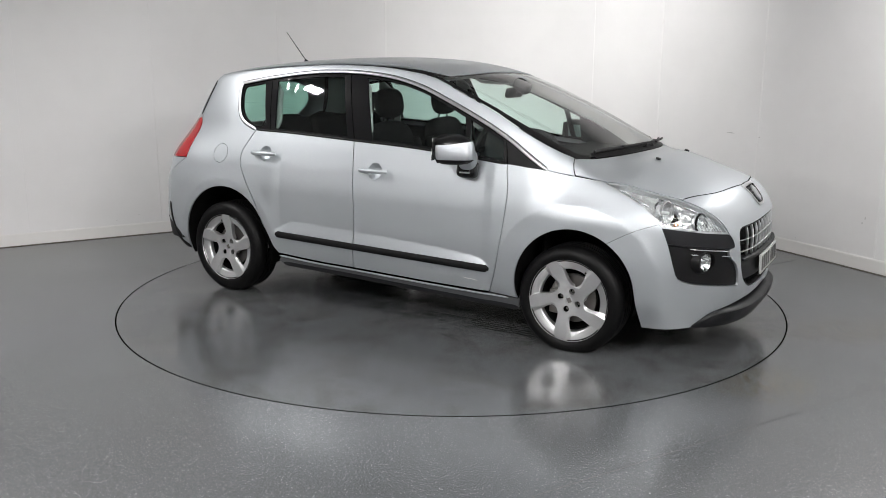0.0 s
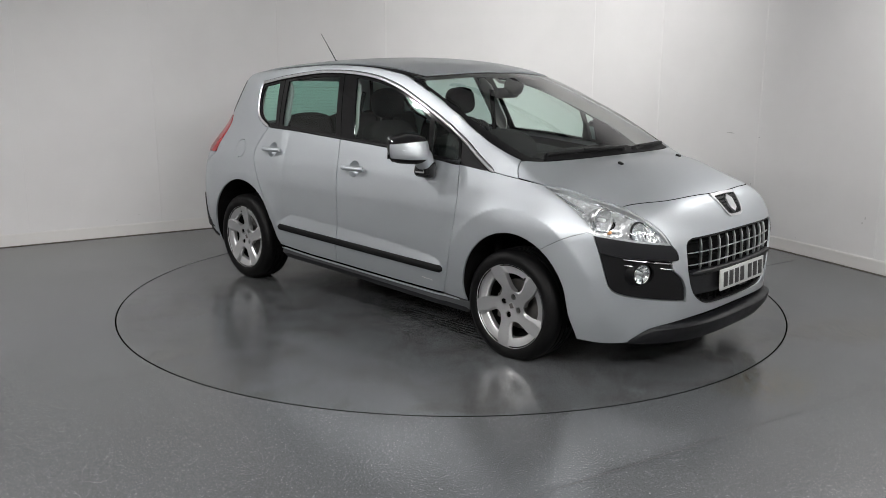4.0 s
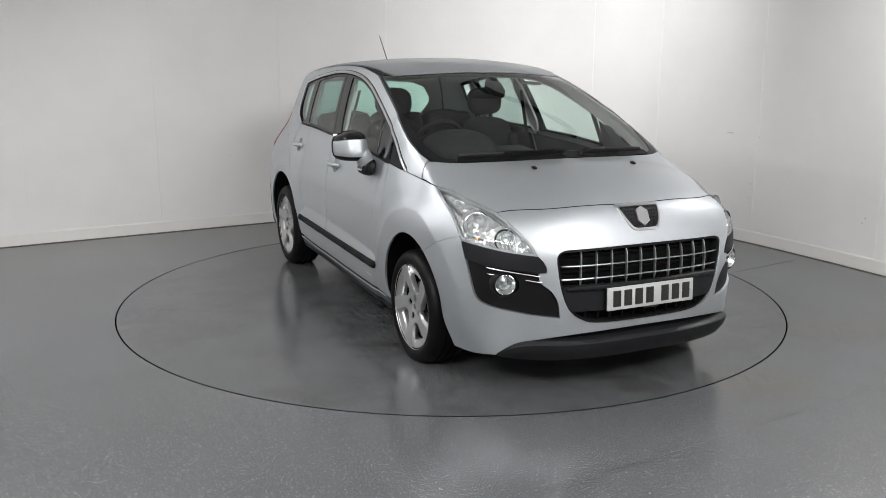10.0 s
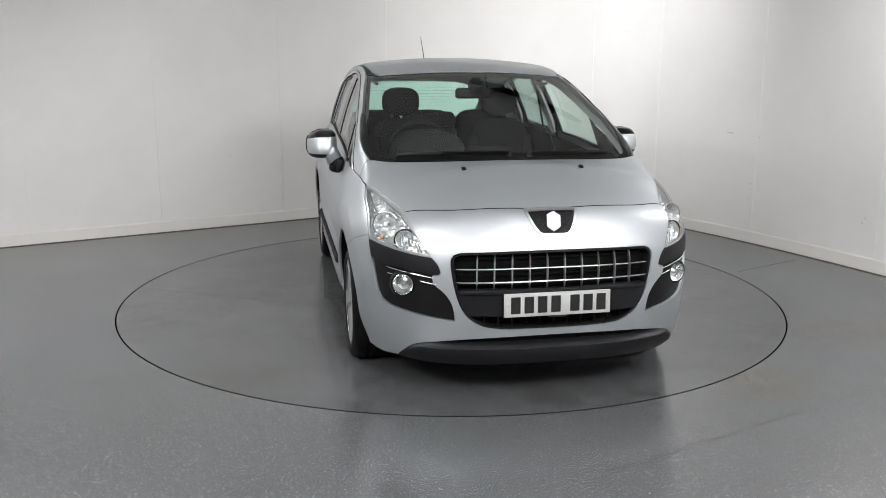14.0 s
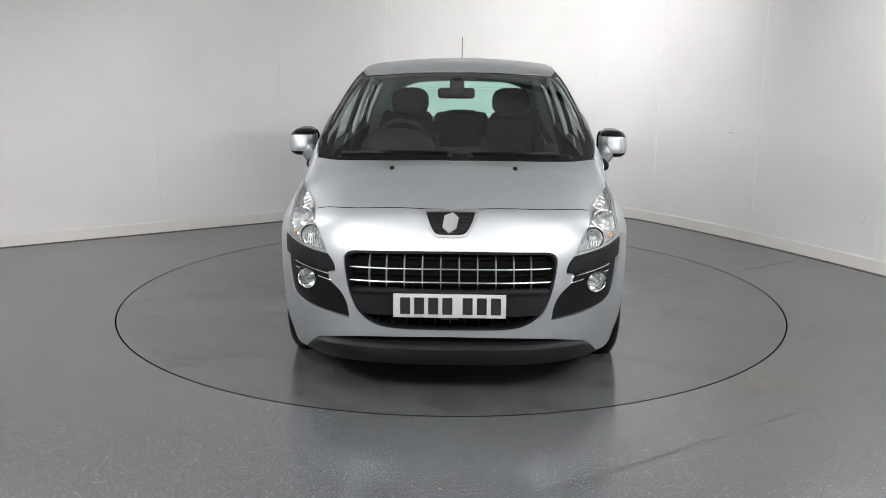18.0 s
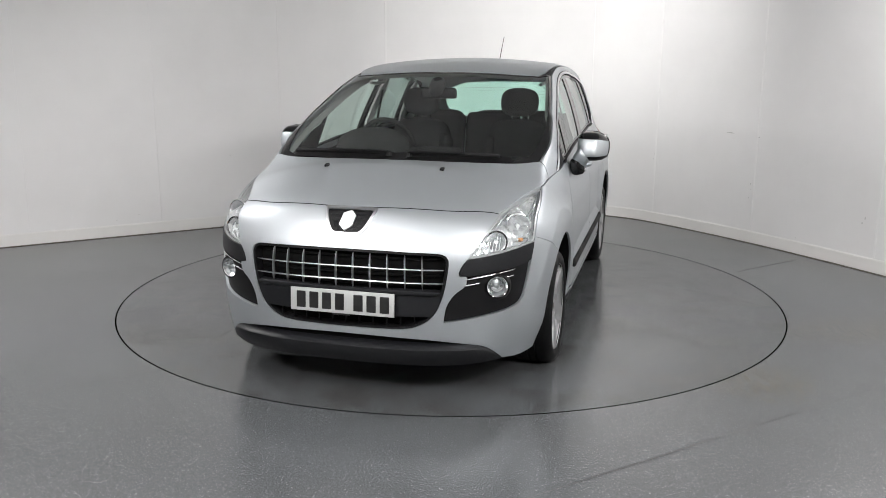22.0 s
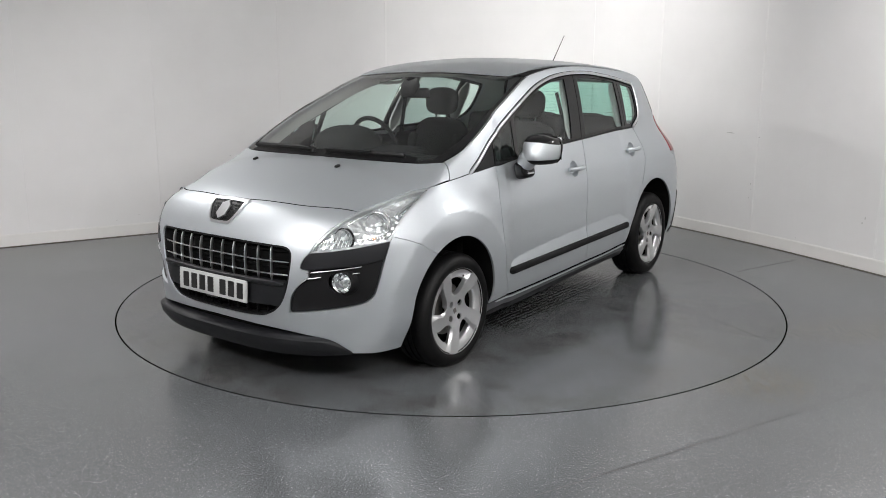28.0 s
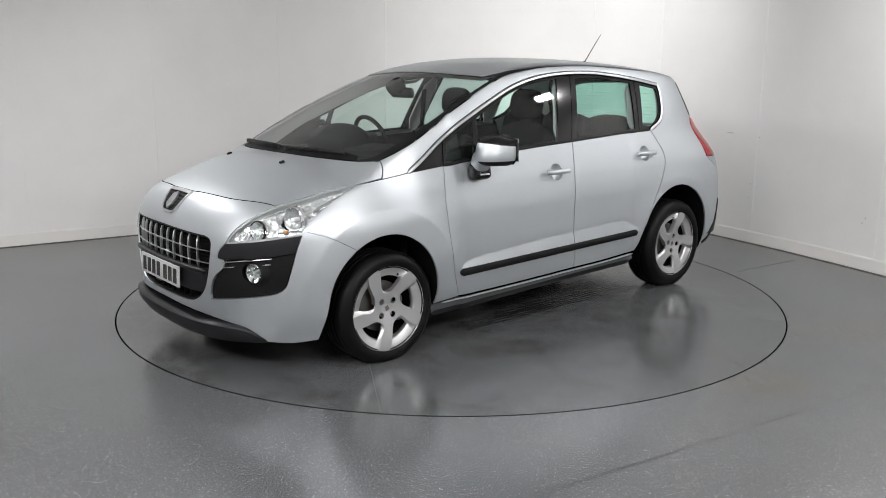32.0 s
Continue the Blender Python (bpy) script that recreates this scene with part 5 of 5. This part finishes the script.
def front_seat(y):
    root = new("front_seat")
    root.parent = car
    root.matrix_basis = pose(-0.05, y, 0.0)
    part("seat_cushion", block(pose(0.12, 0, 0.64, 0, -8, 0), (0.5, 0.5, 0.18), 0.06, 3), CLOTH, root)
    bm = pillow(pose(-0.15, 0, 0.92, 0, -14, 0), (0.17, 0.45, 0.6), 0.5)
    for s in (1, -1):
        block(pose(-0.11, s * 0.2, 0.87, 0, -14, 0), (0.16, 0.08, 0.46), 0.035, 3, bm)
    part("backrest", bm, CLOTH, root)
    part("headrest", pillow(pose(-0.2, 0, 1.335, 0, -8, 0), (0.12, 0.27, 0.2), 0.7), CLOTH, root)
    for s in (1, -1):
        part("headrest_post", tube([(-0.215, s * 0.06, 1.16), (-0.2, s * 0.06, 1.3)], 0.007, 8), CHROME, root)


def cabin():
    front_seat(0.37)
    front_seat(-0.36)
    bench = new("rear_bench")
    bench.parent = car
    part("bench_cushion", block(pose(-0.75, 0, 0.66, 0, -6, 0), (0.5, 1.32, 0.18), 0.06, 3), CLOTH, bench)
    for y, w in ((-0.45, 0.42), (0.0, 0.44), (0.45, 0.42)):
        part("bench_back", block(pose(-1.02, y, 0.94, 0, -16, 0), (0.15, w, 0.58), 0.05, 3), CLOTH, bench)
    for y in (-0.42, 0.0, 0.42):
        part("bench_headrest", pillow(pose(-1.1, y, 1.19, 0, -12, 0), (0.1, 0.3, 0.1)), CLOTH, bench)
    # dashboard: a deep top with an instrument hood
    bm = bmesh.new()
    block(pose(1.02, 0, 0.985, 0, 5, 0), (0.5, 1.44, 0.11), 0.05, 3, bm)
    block(pose(0.8, 0, 0.82, 0, -12, 0), (0.16, 1.46, 0.36), 0.05, 3, bm)
    block(pose(0.76, 0, 1.05, 0, 6, 0), (0.26, 0.36, 0.05), 0.022, 3, bm)
    dash = part("dashboard", bm, TRIM, car, "dark grey soft dashboard")
    part("instrument_hood", pillow(pose(0.79, -0.36, 1.07, 0, 6, 0), (0.36, 0.46, 0.27), 0.85), TRIM, dash)
    part("centre_console", block(pose(0.45, 0, 0.72, 0, 26, 0), (0.75, 0.24, 0.22), 0.04, 2), TRIM, car)
    # steering wheel
    tilt = pose(0.51, -0.36, 1.075, 0, -68, 0)
    swheel = new("steering_wheel")
    swheel.parent = car
    swheel.matrix_basis = tilt
    part("steering_rim", tube([(0.18 * math.cos(a), 0.18 * math.sin(a), 0) for a in np.linspace(0, 2 * math.pi, 49)], 0.0155, 10), TRIM, swheel)
    part("boss", block(pose(0, 0, -0.02), (0.15, 0.17, 0.05), 0.02, 3), TRIM, swheel)
    for a in (90, -90, 180):
        part("spoke", block(pose(0.1 * math.cos(radians(a)), 0.1 * math.sin(radians(a)), -0.01, 0, 0, a), (0.14, 0.035, 0.018), 0.006), TRIM, swheel)
    part("column", tube([(0.85, -0.36, 0.95), (0.54, -0.36, 1.065)], 0.035, 12), TRIM, car)
    # interior mirror with its sensor pod
    q = project("top", [(0.66, 0.0)])[0]
    mir = new("interior_mirror")
    mir.parent = car
    part("mirror_body", block(pose(0.52, -0.01, 1.412, 0, 14, 0), (0.035, 0.235, 0.068), 0.02, 3), BLACK, mir)
    part("pod", block(pose(0.575, -0.005, 1.455, 0, 28, 0), (0.12, 0.09, 0.085), 0.03, 3), TRIM, mir)
    part("mount", tube([(0.61, 0, 1.475), (0.53, -0.005, 1.42)], 0.018, 10), BLACK, mir)
    part("cabin_floor", block(pose(-0.1, 0, 0.35), (2.0, 1.62, 0.05), 0.01, 1), DARK, car)
    part("boot_floor", block(pose(-1.5, 0, 0.8), (0.62, 1.1, 0.05), 0.01, 1), DARK, car)
    part("parcel_shelf", block(pose(-1.4, 0, 1.09), (0.5, 1.2, 0.02), 0.006, 1), CLOTH, car)
    for s in (1, -1):
        part("grab_handle", tube([(-0.1, s * 0.6, 1.5), (-0.04, s * 0.575, 1.475), (0.12, s * 0.575, 1.465), (0.18, s * 0.6, 1.47)], 0.011, 8), LIGHT_TRIM, car)
        part("seat_belt", block(pose(-0.2, s * 0.705, 1.15, s * 14, 6, 0), (0.045, 0.003, 0.55), 0.001, 1), CLOTH, car)


def shut_lines():
    """Dark seals behind the gaps between the panels."""
    for curve in (MID_CUT, FRONT_CUT, REAR_CUT, FOOT, WING_TOP, path((1.29, 0.985), (1.445, 0.968)), path((1.768, 0.765), (1.65, 0.722), (1.514, 0.6477)), HOOD_SIDE, LAMP_FRONT, TAIL_EDGE):
        bar("seal", car, GAP, "side", curve, 0.03, 0.003, lift=-0.014)
    front = path((2.03, 0.0), (2.025, 0.15), (1.972, 0.45), (1.842, 0.668))
    bar("seal", car, GAP, "top", front, 0.03, 0.003, lift=-0.016)
    bar("bonnet_seal", car, GAP, "top", np.vstack([front[::-1] * [1, -1], front[1:]]), 0.0062, 0.0012, lift=-0.0004, sides=(1,))
    for curve in (HEAD_UP, HEAD_IN, HEAD_OUT, HEAD_LOW):
        bar("seal", car, GAP, "nose", curve, 0.016, 0.003, lift=-0.012)


def faceted(name, color, rough, scale, strength, metal):
    """Bright plating pressed into many small facets."""
    m = mat(name, color, rough, metal)
    n = Nodes(m)
    cells = n.add("ShaderNodeTexVoronoi", Scale=scale)
    n.put(cells, "Vector", n.where())
    n.bump(cells.outputs["Distance"], strength, 0.012)
    return m


HOUSING = faceted("faceted_lamp_plating", (0.66, 0.67, 0.68), 0.22, 34.0, 0.7, 0.7)
FROST = mat("frosted_lamp_trim", (0.45, 0.46, 0.47), 0.3, 0.6)
BULB = mat("bulb_glass", (0.8, 0.82, 0.82), 0.05)
body_sides()
nose()
roof_and_glass()
tail()
shut_lines()
underside()
mirrors()
# front wheels, then rear ones: side, height of the axle, the first window's bearing, the bolts' bearing
wheel(AXLE - 0.008, 1, 0.294, 95.0, 0.82)
wheel(AXLE - 0.008, -1, 0.294, 103.0, 0.3)
wheel(-AXLE, 1, 0.317, 70.0, 0.2)
wheel(-AXLE, -1, 0.317, 60.0, 0.7)
cabin()


# ---- what moves: the turntable and the car on it ----
def turn(t):
    return -29.92 - 3.4203 * t


def motions():
    times = [float(t) for t in range(33)]
    walk(table, [(t, pose(0, 0, 0, 0, 0, turn(t))) for t in times])
    walk(car, [(t, pose(0, 0, 0, 0, 0, turn(t)) @ pose(-0.06, 0.053, 0)) for t in times])


motions()
